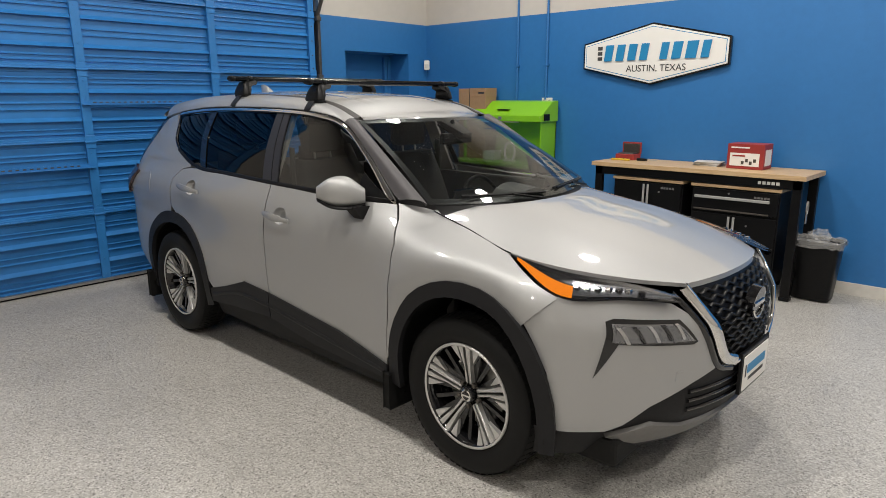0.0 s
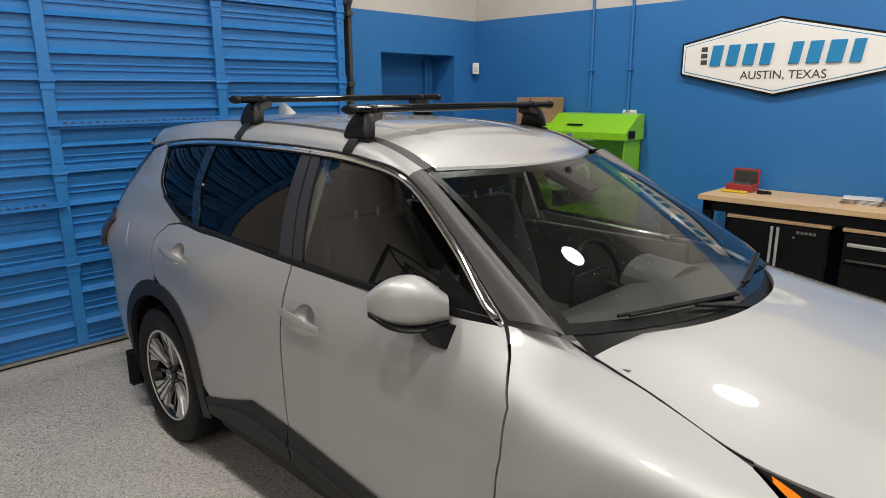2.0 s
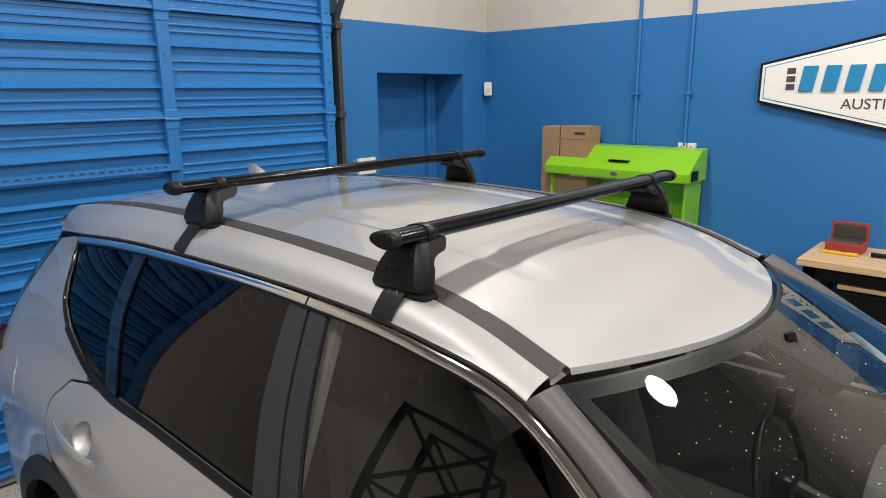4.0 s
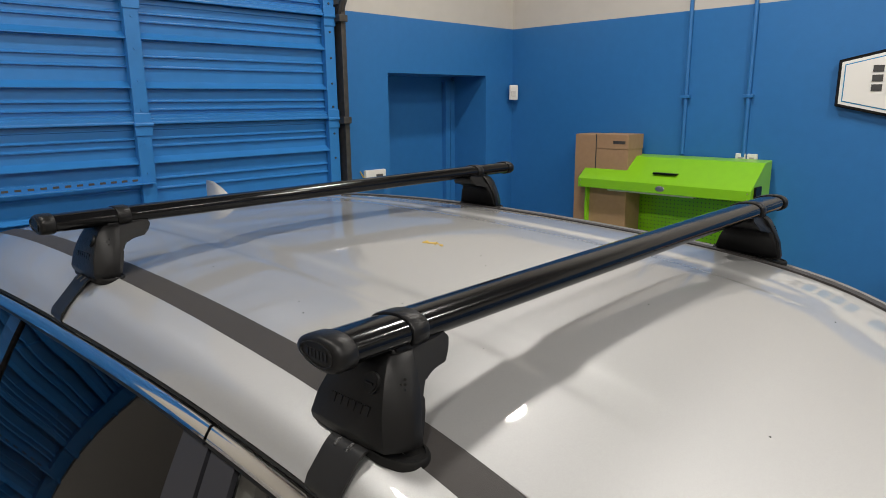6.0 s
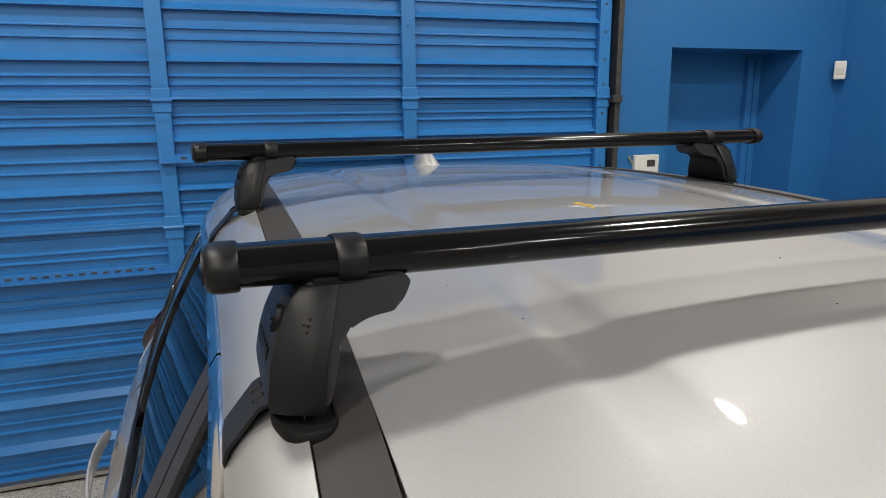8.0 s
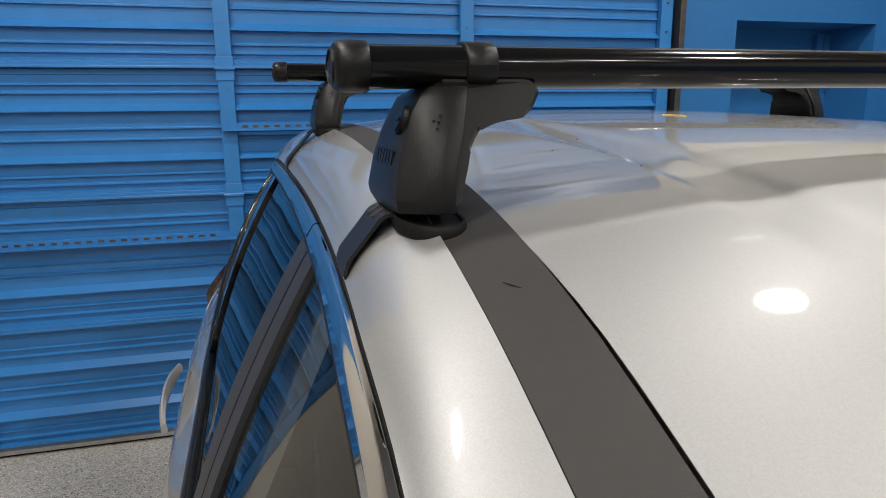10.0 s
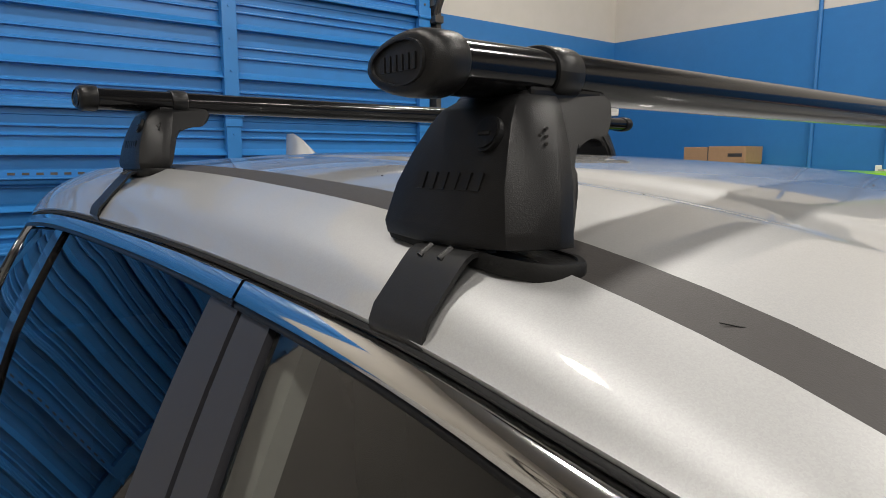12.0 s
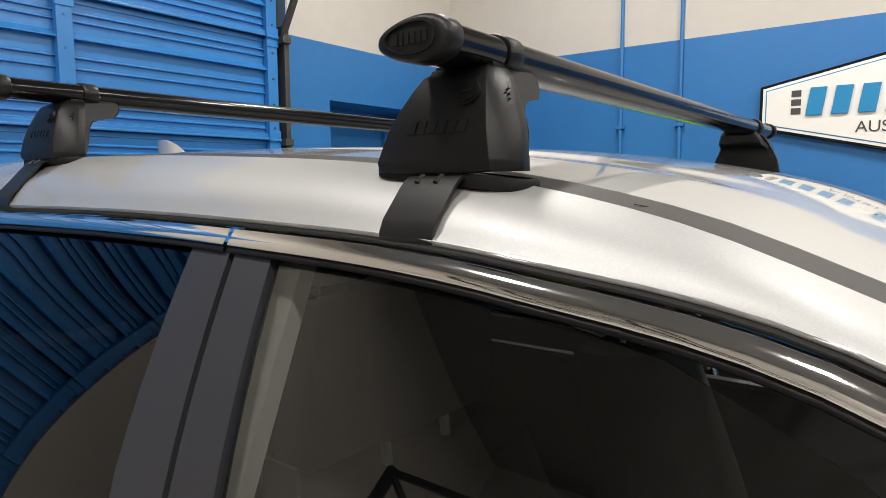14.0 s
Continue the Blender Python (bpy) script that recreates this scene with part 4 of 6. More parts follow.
rows = [[hood_at(v, q) for q in np.linspace(-1, 1, 57)] for v in np.linspace(0, 1, 44)]
rows = [[p - Vector((0.003, 0, 0.015)) for p in rows[0]]] + rows + [[p + Vector((0.002, 0, -0.022)) for p in rows[-1]]]
rows = [[r[0] - Vector((0, 0.001, 0.016))] + r + [r[-1] - Vector((0, -0.001, 0.016))] for r in rows]
bm = grid_mesh(rows)
bmesh.ops.recalc_face_normals(bm, faces=bm.faces)
if sum(f.normal.z for f in bm.faces) < 0:
    bmesh.ops.reverse_faces(bm, faces=bm.faces)
hood = sharp(part("hood", bm, PAINT, car), 45)
# added black tubes draw the dark gap line along both hood edges
for q in (-1.002, 1.002):
    line = [hood_at(v, q) + Vector((0, 0, -0.0012)) for v in np.linspace(0.0, 0.45, 30)]
    rings = [[p + Vector((0, 0.0032 * math.cos(t), 0.0032 * math.sin(t))) for t in np.linspace(0, 2 * math.pi, 7)[:-1]] for p in line]
    part("hood_seal", skin(rings), RUBBER, hood, "dark line standing in for the hood edge gap", smooth=True)

# nose
NZ, NOUT = nose_at(0.0), (1, 0, 0)


def nose_poly(pts, sgn):
    return [(arc(sgn * y), z) for y, z in pts]


for sgn in (-1, 1):
    out = (0.8, 0.6 * sgn, 0.1)
    cover = [(0.868, 0.36), (0.873, 0.50), (0.880, 0.60), (0.892, 0.70), (0.899, 0.785), (0.845, 0.905), (0.79, 0.910), (0.70, 0.905), (0.60, 0.893), (0.515, 0.872), (0.465, 0.83), (0.41, 0.72), (0.33, 0.585), (0.45, 0.545), (0.62, 0.465), (0.70, 0.39), (0.74, 0.362), (0.84, 0.35)]
    fog_hole = [(0.795, 0.60), (0.775, 0.72), (0.755, 0.825), (0.73, 0.835), (0.515, 0.815), (0.45, 0.722), (0.47, 0.712), (0.735, 0.738)]
    cov = part("bumper_cover", panel(nose_poly(cover, sgn), NZ, out, 0.03, 0.02), PAINT, car)
    bz = part("fog_bezel", panel(nose_poly(fog_hole, sgn), nose_at(0.004), out, 0.03, 0.012, 0.0), GLOSS, cov, "gloss black lamp bezel")
    lens = [(0.752, 0.748), (0.742, 0.818), (0.525, 0.802), (0.468, 0.728)]
    part("fog_reflector", panel(nose_poly(lens, sgn), nose_at(0.0065), out, 0.02, 0.006, 0.0), LAMP_DARK, bz, "bright faceted reflector")
    part("tow_cover", panel(nose_poly(rounded([(0.50, 0.56), (0.535, 0.56), (0.535, 0.605), (0.50, 0.605)], 0.01), sgn), nose_at(0.0015), out, 0.02, 0.004), PAINT, cov)
    for i in range(5):
        y = 0.51 + i * 0.048
        part("facet", panel(nose_poly([(y, 0.742), (y + 0.012, 0.742), (y + 0.034, 0.806), (y + 0.022, 0.806)], sgn), nose_at(0.013), out, 0.02, 0.006, 0.0), GLOSS if i % 2 else CHROME, bz)
    part("fog_lens", panel(nose_poly(lens, sgn), nose_at(0.017), out, 0.04, 0.004, 0.0), LENS, bz).visible_shadow = False
    # headlamp: swept wedge under the hood edge
    top = np.array([(0.0, 1.478, 0.737, 1.008), (0.35, 1.70, 0.705, 0.970), (0.7, 1.95, 0.575, 0.934), (1.0, 2.115, 0.51, 0.904)])
    low = np.array([(0.0, 1.48, 0.740, 1.008), (0.35, 1.785, 0.842, 0.907), (0.7, 1.995, 0.685, 0.902), (1.0, 2.135, 0.525, 0.884)])

    def lamp_at(lift, s=sgn, top=top, low=low):
        def f(u, v):
            a, b = cub(top[:, 0], top[:, 1:], np.array([u]))[0], cub(low[:, 0], low[:, 1:], np.array([u]))[0]
            p = a + (b - a) * v + np.array([0.012, 0.012, 0.005]) * math.sin(math.pi * v) * min(1, u * 3)
            return Vector((p[0] + lift * 0.6, s * (p[1] + lift * 0.6), p[2] + lift * 0.5))
        return f
    for nm, lift, u0, u1, v0, v1, m, lab in (("housing", 0.001, 0, 1, 0, 1, GLOSS, "gloss black lamp housing"), ("amber_reflector", 0.005, 0.05, 0.42, 0.30, 0.93, AMBER, "amber marker"), ("projector_bank", 0.004, 0.42, 0.74, 0.28, 0.82, LAMP_DARK, ""), ("projector_bank", 0.004, 0.78, 0.95, 0.30, 0.80, LAMP_DARK, "")):
        f = lamp_at(lift)
        rows = []
        for u in np.linspace(u0, u1, 22):
            w0, w1 = v0, v1
            if nm == "amber_reflector":
                w0 = v0 + 0.2 * (u - u0) / (u1 - u0)
            rows.append([f(u, v) for v in np.linspace(w0, w1, 9)])
        rows = [[r[0] - Vector((0, 0, 0.012))] + r + [r[-1] - Vector((0.01, sgn * 0.02, 0))] for r in rows]
        bm = grid_mesh(rows)
        bmesh.ops.recalc_face_normals(bm, faces=bm.faces)
        if nm == "housing":
            hl = sharp(part("headlamp", bm, m, car, "clear headlamp with amber marker"), 60)
        else:
            sharp(part(nm, bm, m, hl, lab), 60)
    for k in range(6):
        c = lamp_at(0.010)(0.45 + 0.05 * k, 0.55)
        part("lamp_cell", tube(c - Vector((0.02, 0, 0.004)), c, 0.013, 12), CHROME if k % 2 else GLOSS, hl)
    f = lamp_at(0.014)
    part("lamp_lens", grid_mesh([[f(u, v) for v in np.linspace(0.03, 0.97, 8)] for u in np.linspace(0.03, 0.98, 24)]), LENS, hl, smooth=True).visible_shadow = False

# grille: dark mesh field in a chrome V
field = [(0.40, 0.925), (0.36, 0.83), (0.25, 0.62), (0.18, 0.585), (0, 0.58)]
poly = [(arc(-y), z) for y, z in field] + [(arc(y), z) for y, z in reversed(field[:-1])]
gr = part("grille", panel(poly, nose_at(-0.02), NOUT, 0.05, 0.03), BLACK, car, "black grille")
for r in range(11):
    z = 0.618 + r * 0.027
    half = 0.215 + (z - 0.60) * 0.53
    pts = [(arc(y), z + 0.0065 * math.sin(y * 75 + r * math.pi)) for y in np.linspace(-half, half, 64)]
    part("grille_bar", ribbon(pts, 0.006, nose_at(-0.016), 0.012, NOUT), BLACK, gr)
for sgn in (-1, 1):
    vline = [(arc(sgn * y), z) for y, z in smooth_line([(0.435, 0.925), (0.41, 0.86), (0.35, 0.74), (0.285, 0.62), (0.20, 0.583)])]
    part("chrome_blade", ribbon(vline, 0.026, nose_at(0.0), 0.016, NOUT), CHROME, gr, "chrome V blade")
    oline = [(arc(sgn * y), z) for y, z in smooth_line([(0.50, 0.91), (0.465, 0.85), (0.40, 0.72), (0.325, 0.59), (0.22, 0.553)])]
    part("black_blade", ribbon(oline, 0.013, nose_at(0.0), 0.010, NOUT), GLOSS, gr)
part("chrome_base", ribbon([(arc(y), 0.575) for y in np.linspace(-0.21, 0.21, 20)], 0.014, nose_at(0.0), 0.014, NOUT), CHROME, gr, "chrome lower edge")
bd = part("badge", tube((2.222, 0, 0.795), (2.262, 0, 0.790), 0.072, 40), GLOSS, gr, "round black badge with chrome ring")
for k in range(2):
    ringpts = [[(2.262 + 0.006 * math.cos(b), (0.066 + 0.006 * math.sin(b)) * math.cos(t), 0.791 + (0.066 + 0.006 * math.sin(b)) * math.sin(t)) for b in np.linspace(0, 2 * math.pi, 7)[:-1]] for t in np.linspace(0.35 + k * math.pi, math.pi - 0.35 + k * math.pi, 18)]
    part("chrome_arc", skin(ringpts), CHROME, bd, smooth=True)
part("name_bar", box(2.262, 2.268, -0.062, 0.062, 0.783, 0.799, 0.002), CHROME, bd, "plain chrome bar")
low = [(0.90, 0.36), (0.84, 0.352), (0.74, 0.364), (0.70, 0.392), (0.62, 0.467), (0.45, 0.548), (0.33, 0.583), (0, 0.56)]
bot = [(0, 0.24), (0.5, 0.235), (0.72, 0.22), (0.88, 0.20)]
poly = [(arc(-y), z) for y, z in low] + [(arc(y), z) for y, z in reversed(low[:-1])] + [(arc(y), z) for y, z in reversed(bot)] + [(arc(-y), z) for y, z in bot[1:]]
lv = part("lower_valance", panel(poly, nose_at(-0.012), NOUT, 0.04, 0.03), CLAD, car)
for z in (0.42, 0.46, 0.50):
    part("intake_bar", ribbon([(arc(y), z) for y in np.linspace(-0.46, 0.46, 24)], 0.008, nose_at(-0.012), 0.012, NOUT), GLOSS, lv)
skid = [(0.73, 0.335), (0.60, 0.385), (0.45, 0.345), (0, 0.335), (0, 0.265), (0.60, 0.275)]
poly = [(arc(-y), z) for y, z in skid[:4]] + [(arc(y), z) for y, z in reversed(skid[:3])] + [(arc(y), z) for y, z in reversed(skid[4:])][:1] + [(arc(-y), z) for y, z in skid[5:]]
part("skid_plate", panel(poly, nose_at(0.004), NOUT, 0.04, 0.02), SILVER_PLASTIC, car, "satin grey skid trim")
pb = part("plate_bracket", box(2.255, 2.272, -0.165, 0.165, 0.415, 0.60, 0.004), BLACK, car)
pp = part("show_plate", box(2.273, 2.277, -0.152, 0.152, 0.43, 0.585, 0.002), SIGN_WHITE, pb, "white card plate")
for i, (y0, y1, z0, z1, m) in enumerate(((-0.11, 0.115, 0.50, 0.54, SIGN_BLUE), (-0.09, 0.10, 0.465, 0.48, TRIM_DARK), (-0.135, -0.122, 0.49, 0.545, TRIM_DARK))):
    part("print_bar", box(2.2765, 2.2785, y0, y1, z0, z1), m, pp)

# mirrors and handles
for sgn in (-1, 1):
    mi = new("mirror")
    mi.parent = car
    rings, low = [], []
    for s in np.linspace(0, 1, 14):
        knots = [0, 0.35, 0.75, 1]
        hi, lo, dp = (float(cub(knots, v, np.array([s]))[0]) for v in ([1.206, 1.266, 1.258, 1.216], [1.126, 1.114, 1.124, 1.156], [0.036, 0.072, 0.061, 0.020]))
        cx, cy = 0.575 - 0.160 * s, 0.768 + 0.182 * s
        ring, ring2 = [], []
        for t in np.linspace(0, 2 * math.pi, 25)[:-1]:
            c, q = math.copysign(abs(math.cos(t)) ** 0.8, math.cos(t)), math.copysign(abs(math.sin(t)) ** 0.8, math.sin(t))
            k = dp * c * (1.0 if c > 0 else 0.55)
            z = (hi + lo) / 2 + (hi - lo) / 2 * q
            ring.append((cx + 0.80 * k, sgn * (cy + 0.60 * k), z))
            ring2.append((cx + 0.80 * k * 0.97, sgn * (cy + 0.60 * k * 0.97), lo - 0.012 + 0.026 * (q + 1) / 2))
        rings.append(ring)
        low.append(ring2)
    sharp(part("mirror_shell", skin(rings), PAINT, mi), 40)
    sharp(part("mirror_base", skin(low), BLACK, mi, "black lower shell"), 40)
    part("mirror_glass", grid_mesh([[(0.540 - 0.13 * s, sgn * (0.770 + 0.14 * s), 1.135 + 0.09 * q) for s in (0, 0.5, 1)] for q in (0, 0.5, 1)]), CHROME, mi)
    part("mirror_foot", skin([[(x, sgn * y, z) for x, y in ((0.555, 0.780), (0.640, 0.780), (0.625, 0.835), (0.565, 0.835))] if k == 0 else [(x, sgn * y, z) for x, y in ((0.515, 0.765), (0.625, 0.765), (0.60, 0.86), (0.505, 0.86))] for k, z in ((0, 1.062), (1, 1.122))]), BLACK, mi)
    for x0, x1, z0, z1 in ((-0.195, 0.055, 1.005, 0.985), (-1.215, -0.935, 1.078, 1.055)):
        hd = new("door_handle")
        hd.parent = car
        tagged(hd, "silver grip door handle")
        rings = []
        for s in np.linspace(0, 1, 13):
            x, z = x0 + (x1 - x0) * s, z0 + (z1 - z0) * s
            o = 0.008 + 0.027 * math.sin(math.pi * (0.08 + 0.84 * s)) ** 0.6
            hh = 0.013 + 0.010 * math.sin(math.pi * min(1, s * 1.2))
            w = side_w(x, z)
            rings.append([(x, sgn * (w + o + 0.007 * math.cos(t)), z + hh * math.sin(t)) for t in np.linspace(0, 2 * math.pi, 11)[:-1]])
        sharp(part("grip", skin(rings), PAINT, hd), 50)


def press_cup(ob, sgn, cx, cz):
    """Press an oval hand recess into a door skin."""
    bm = bmesh.new()
    bm.from_mesh(ob.data)
    for reach in (0.115, 0.10, 0.088, 0.080):
        near = [e for e in bm.edges if all(math.hypot(v.co.x - cx, v.co.z - cz) < reach for v in e.verts)]
        bmesh.ops.subdivide_edges(bm, edges=near, cuts=1, use_grid_fill=True)
    bmesh.ops.triangulate(bm, faces=[f for f in bm.faces if len(f.verts) > 4])
    for v in bm.verts:
        r = math.hypot((v.co.x - cx) / 0.060, (v.co.z - cz) / 0.046)
        if r < 1:
            v.co.y -= sgn * 0.040 * (1 - r ** 6)
    bm.to_mesh(ob.data)
    bm.free()


for ob in list(car.children):
    for kind, cx, cz in (("front_door", -0.060, 0.999), ("rear_door", -1.070, 1.070)):
        if ob.name.split(".")[0] == kind:
            sgn = 1 if ob.data.vertices[0].co.y > 0 else -1
            press_cup(ob, sgn, cx, cz)

# wheels


def lathe(profile, n=48):
    """Profile of (radius, y) turned about the y axis."""
    rows = [[(r * math.cos(t), y, r * math.sin(t)) for r, y in profile] for t in np.linspace(0, 2 * math.pi, n + 1)[:-1]]
    bm = bmesh.new()
    vs = [[bm.verts.new(p) for p in r] for r in rows]
    for i in range(n):
        a, b = vs[i], vs[(i + 1) % n]
        for j in range(len(profile) - 1):
            bm.faces.new((a[j], a[j + 1], b[j + 1], b[j]))
    bmesh.ops.recalc_face_normals(bm, faces=bm.faces)
    return bm


def wheel_at(cx, sgn, turn):
    """Tyre with tread blocks, dark barrel, ten machined blades in five pairs."""
    wh = new("wheel")
    wh.parent = car
    wh.location = (cx, sgn * 0.79, AZ + 0.002)
    o = sgn
    tyre = part("tyre", lathe([(0.236, o * 0.088), (0.262, o * 0.103), (0.30, o * 0.112), (0.335, o * 0.108), (0.355, o * 0.095), (0.3615, o * 0.075), (0.362, o * 0.03), (0.362, -o * 0.05), (0.355, -o * 0.095), (0.30, -o * 0.11), (0.236, -o * 0.09)], 72), RUBBER, wh, "black road tyre", smooth=True)
    bm = bmesh.new()
    for i in range(60):
        t = 2 * math.pi * i / 60
        for y0, y1, dt in ((0.045, 0.098, 0.0), (-0.005, 0.038, 0.03), (-0.055, -0.013, 0.0)):
            vs = []
            for r, yy, tt in ((0.358, y0, -0.042), (0.358, y1, -0.036), (0.358, y1, 0.036), (0.358, y0, 0.042), (0.3675, y0, -0.038), (0.3665 if y1 < 0.09 else 0.3585, y1, -0.032), (0.3665 if y1 < 0.09 else 0.3585, y1, 0.032), (0.3675, y0, 0.038)):
                a = t + tt + dt
                vs.append(bm.verts.new((r * math.cos(a), o * yy, r * math.sin(a))))
            for q in ((4, 5, 6, 7), (0, 1, 5, 4), (1, 2, 6, 5), (2, 3, 7, 6), (3, 0, 4, 7)):
                bm.faces.new([vs[k] for k in q])
    bmesh.ops.recalc_face_normals(bm, faces=bm.faces)
    part("tread", bm, RUBBER, tyre)
    rim = part("rim", lathe([(0.243, o * 0.093), (0.240, o * 0.100), (0.232, o * 0.098), (0.226, o * 0.085), (0.205, o * 0.02), (0.20, -o * 0.06), (0.06, -o * 0.07), (0.0, -o * 0.07)], 60), GLOSS, wh, "dark wheel barrel", smooth=True)
    part("rim_lip", lathe([(0.244, o * 0.094), (0.2425, o * 0.102), (0.236, o * 0.1035), (0.231, o * 0.099)], 60), SATIN, rim, smooth=True)
    part("brake_disc", lathe([(0.155, o * 0.0), (0.155, o * 0.012), (0.07, o * 0.014), (0.0, o * 0.014)], 40), STEEL, rim)
    for k in range(5):
        base = turn + 2 * math.pi * k / 5
        for side in (-1, 1):
            ring = []
            for face, yy in ((0, 0.0), (1, 0.026)):
                pts = []
                for r, off in ((0.050, 0.005), (0.233, 0.012), (0.233, 0.037), (0.13, 0.021), (0.055, 0.016)):
                    t = base + side * math.asin(min(0.99, (off - 0.004 * face + (0.004 if r < 0.06 else 0)) / r)) 
                    dish = 0.064 + 0.030 * (r / 0.232) ** 2
                    pts.append((r * math.cos(t), o * (dish + yy - 0.026), r * math.sin(t)))
                ring.append(pts)
            bm = skin(ring)
            part("spoke", bm, SATIN, rim, "machined alloy spoke")
            ring = []
            for yy in (0.0, 0.024):
                pts = []
                for r, off in ((0.150, 0.033), (0.190, 0.039), (0.233, 0.046), (0.233, 0.082)):
                    t = base + side * math.asin(off / r)
                    pts.append((r * math.cos(t), o * (0.036 + 0.030 * (r / 0.232) ** 2 + yy), r * math.sin(t)))
                ring.append(pts)
            part("spoke_wing", skin(ring), SATIN, rim, "machined alloy wing")
        ring = [[(r * math.cos(base + d / r), o * (0.040 + 0.026 * (r / 0.232) ** 2 + yy), r * math.sin(base + d / r)) for r, d in ((0.05, -0.026), (0.235, -0.080), (0.235, 0.080), (0.05, 0.026))] for yy in (-0.02, 0.0)]
        part("spoke_pocket", skin(ring), GLOSS, rim, "gloss black spoke pocket")
        t = base + math.pi / 5
        ring = [[(r * math.cos(t + d / r), o * (0.050 + 0.02 * (r / 0.232) ** 2 + yy), r * math.sin(t + d / r)) for r, d in ((0.05, -0.008), (0.235, -0.010), (0.235, 0.010), (0.05, 0.008))] for yy in (-0.02, 0.0)]
        part("dark_spoke", skin(ring), GLOSS, rim, "gloss black spoke")
        tn = base + math.pi / 5
        part("lug_nut", tube((0.058 * math.cos(tn), o * 0.055, 0.058 * math.sin(tn)), (0.058 * math.cos(tn), o * 0.076, 0.058 * math.sin(tn)), 0.010, 6), DARK_STEEL, rim)
    part("hub_cap", lathe([(0.036, o * 0.05), (0.036, o * 0.082), (0.030, o * 0.088), (0.0, o * 0.090)], 28), GLOSS, rim, smooth=True)
    part("cap_ring", lathe([(0.028, o * 0.0885), (0.024, o * 0.0915), (0.020, o * 0.0895)], 28), CHROME, rim)
    part("cap_bar", box(-0.022, 0.022, *(sorted((o * 0.090, o * 0.0925))), -0.004, 0.004), CHROME, rim)
    return wh


for cx in (AF, AR):
    for sgn in (-1, 1):
        wheel_at(cx, sgn, 0.35 if cx > 0 else 0.2)
        rows = [[(cx + 0.43 * math.cos(t), sgn * y, AZ + 0.46 * math.sin(t)) for y in (0.50, 0.70, 0.895)] for t in np.linspace(-0.15, math.pi + 0.15, 24)]
        part("wheel_liner", grid_mesh(rows), RUBBER, car, smooth=True)
        part("wheel_liner", box(cx - 0.45, cx + 0.45, *sorted((sgn * 0.50, sgn * 0.48)), 0.2, 0.84), RUBBER, car)

# floor pan and cabin
part("underbody", box(-2.15, 2.0, -0.72, 0.72, 0.20, 0.32, 0.02), RUBBER, car)
part("cabin_floor", box(-1.9, 1.0, -0.80, 0.80, 0.34, 0.42, 0.01), TRIM_DARK, car)
part("firewall", box(1.0, 1.05, -0.62, 0.62, 0.40, 1.07, 0.01), TRIM_DARK, car)
rows = []
for x, z in ((1.13, 1.105), (1.0, 1.110), (0.80, 1.09), (0.66, 1.05), (0.60, 0.98), (0.58, 0.80), (0.66, 0.55)):
    rows.append([(x, y, z - 0.012 * (abs(y) / 0.66) ** 3) for y in np.linspace(-0.66, 0.66, 15)])
db = part("dashboard", grid_mesh(rows), TRIM_DARK, car, smooth=True)
part("binnacle", skin([[(0.62 + a, 0.36 + 0.17 * math.cos(t), 1.045 + b * max(0, math.sin(t))) for t in np.linspace(0, math.pi, 9)] for a, b in ((0.0, 0.09), (0.20, 0.07))]), TRIM_DARK, db)
part("screen", box(0.585, 0.605, -0.12, 0.12, 1.0, 1.13, 0.006), GLOSS, db)
sw = part("steering_wheel", skin([[(0.42 - 0.30 * (0.185 * math.sin(t)) * 1 + 0.012 * math.cos(b), 0.36 + (0.185 + 0.014 * math.sin(b)) * math.cos(t), 0.975 + (0.185 + 0.014 * math.sin(b)) * math.sin(t) * 0.93) for b in np.linspace(0, 2 * math.pi, 9)[:-1]] for t in np.linspace(0, 2 * math.pi, 33)], caps=False), BLACK, car, smooth=True)
part("wheel_hub", box(0.40, 0.46, 0.29, 0.43, 0.92, 1.02, 0.02), BLACK, sw)
part("column", tube((0.44, 0.36, 0.96), (0.70, 0.36, 0.90), 0.035, 12), BLACK, sw)
rvm = part("rear_view_mirror", box(0.49, 0.525, -0.125, 0.125, 1.385, 1.45, 0.012), BLACK, car)
part("mirror_stalk", tube((0.51, 0, 1.44), (0.475, 0, 1.52), 0.012, 8), BLACK, rvm)


def seat_at(x, y, w, name="seat"):
    st = new(name)
    st.parent = car
    st.location = (x, y, 0.42)
    sharp(part("cushion", box(-0.25, 0.27, -w, w, 0.16, 0.32, 0.05), SEAT, st), 50)
    rings = []
    for s in np.linspace(0, 1, 9):
        z = 0.28 + 0.58 * s
        xx = -0.20 - 0.20 * s
        ww = w * (0.96 + 0.06 * math.sin(math.pi * s) - 0.22 * s * s)
        rings.append([(xx + 0.075 * math.copysign(abs(math.cos(t)) ** 0.5, math.cos(t)) + 0.02 * math.cos(2 * t), ww * math.copysign(abs(math.sin(t)) ** 0.45, math.sin(t)), z) for t in np.linspace(0, 2 * math.pi, 21)[:-1]])
    sharp(part("backrest", skin(rings), SEAT, st), 50)
    sharp(part("headrest", box(-0.47, -0.36, -0.13, 0.13, 0.90, 1.08, 0.035), SEAT, st), 50)
    for dy in (-0.06, 0.06):
        part("headrest_post", tube((-0.40, dy, 0.84), (-0.41, dy, 0.93), 0.007, 8), STEEL, st)
    return st


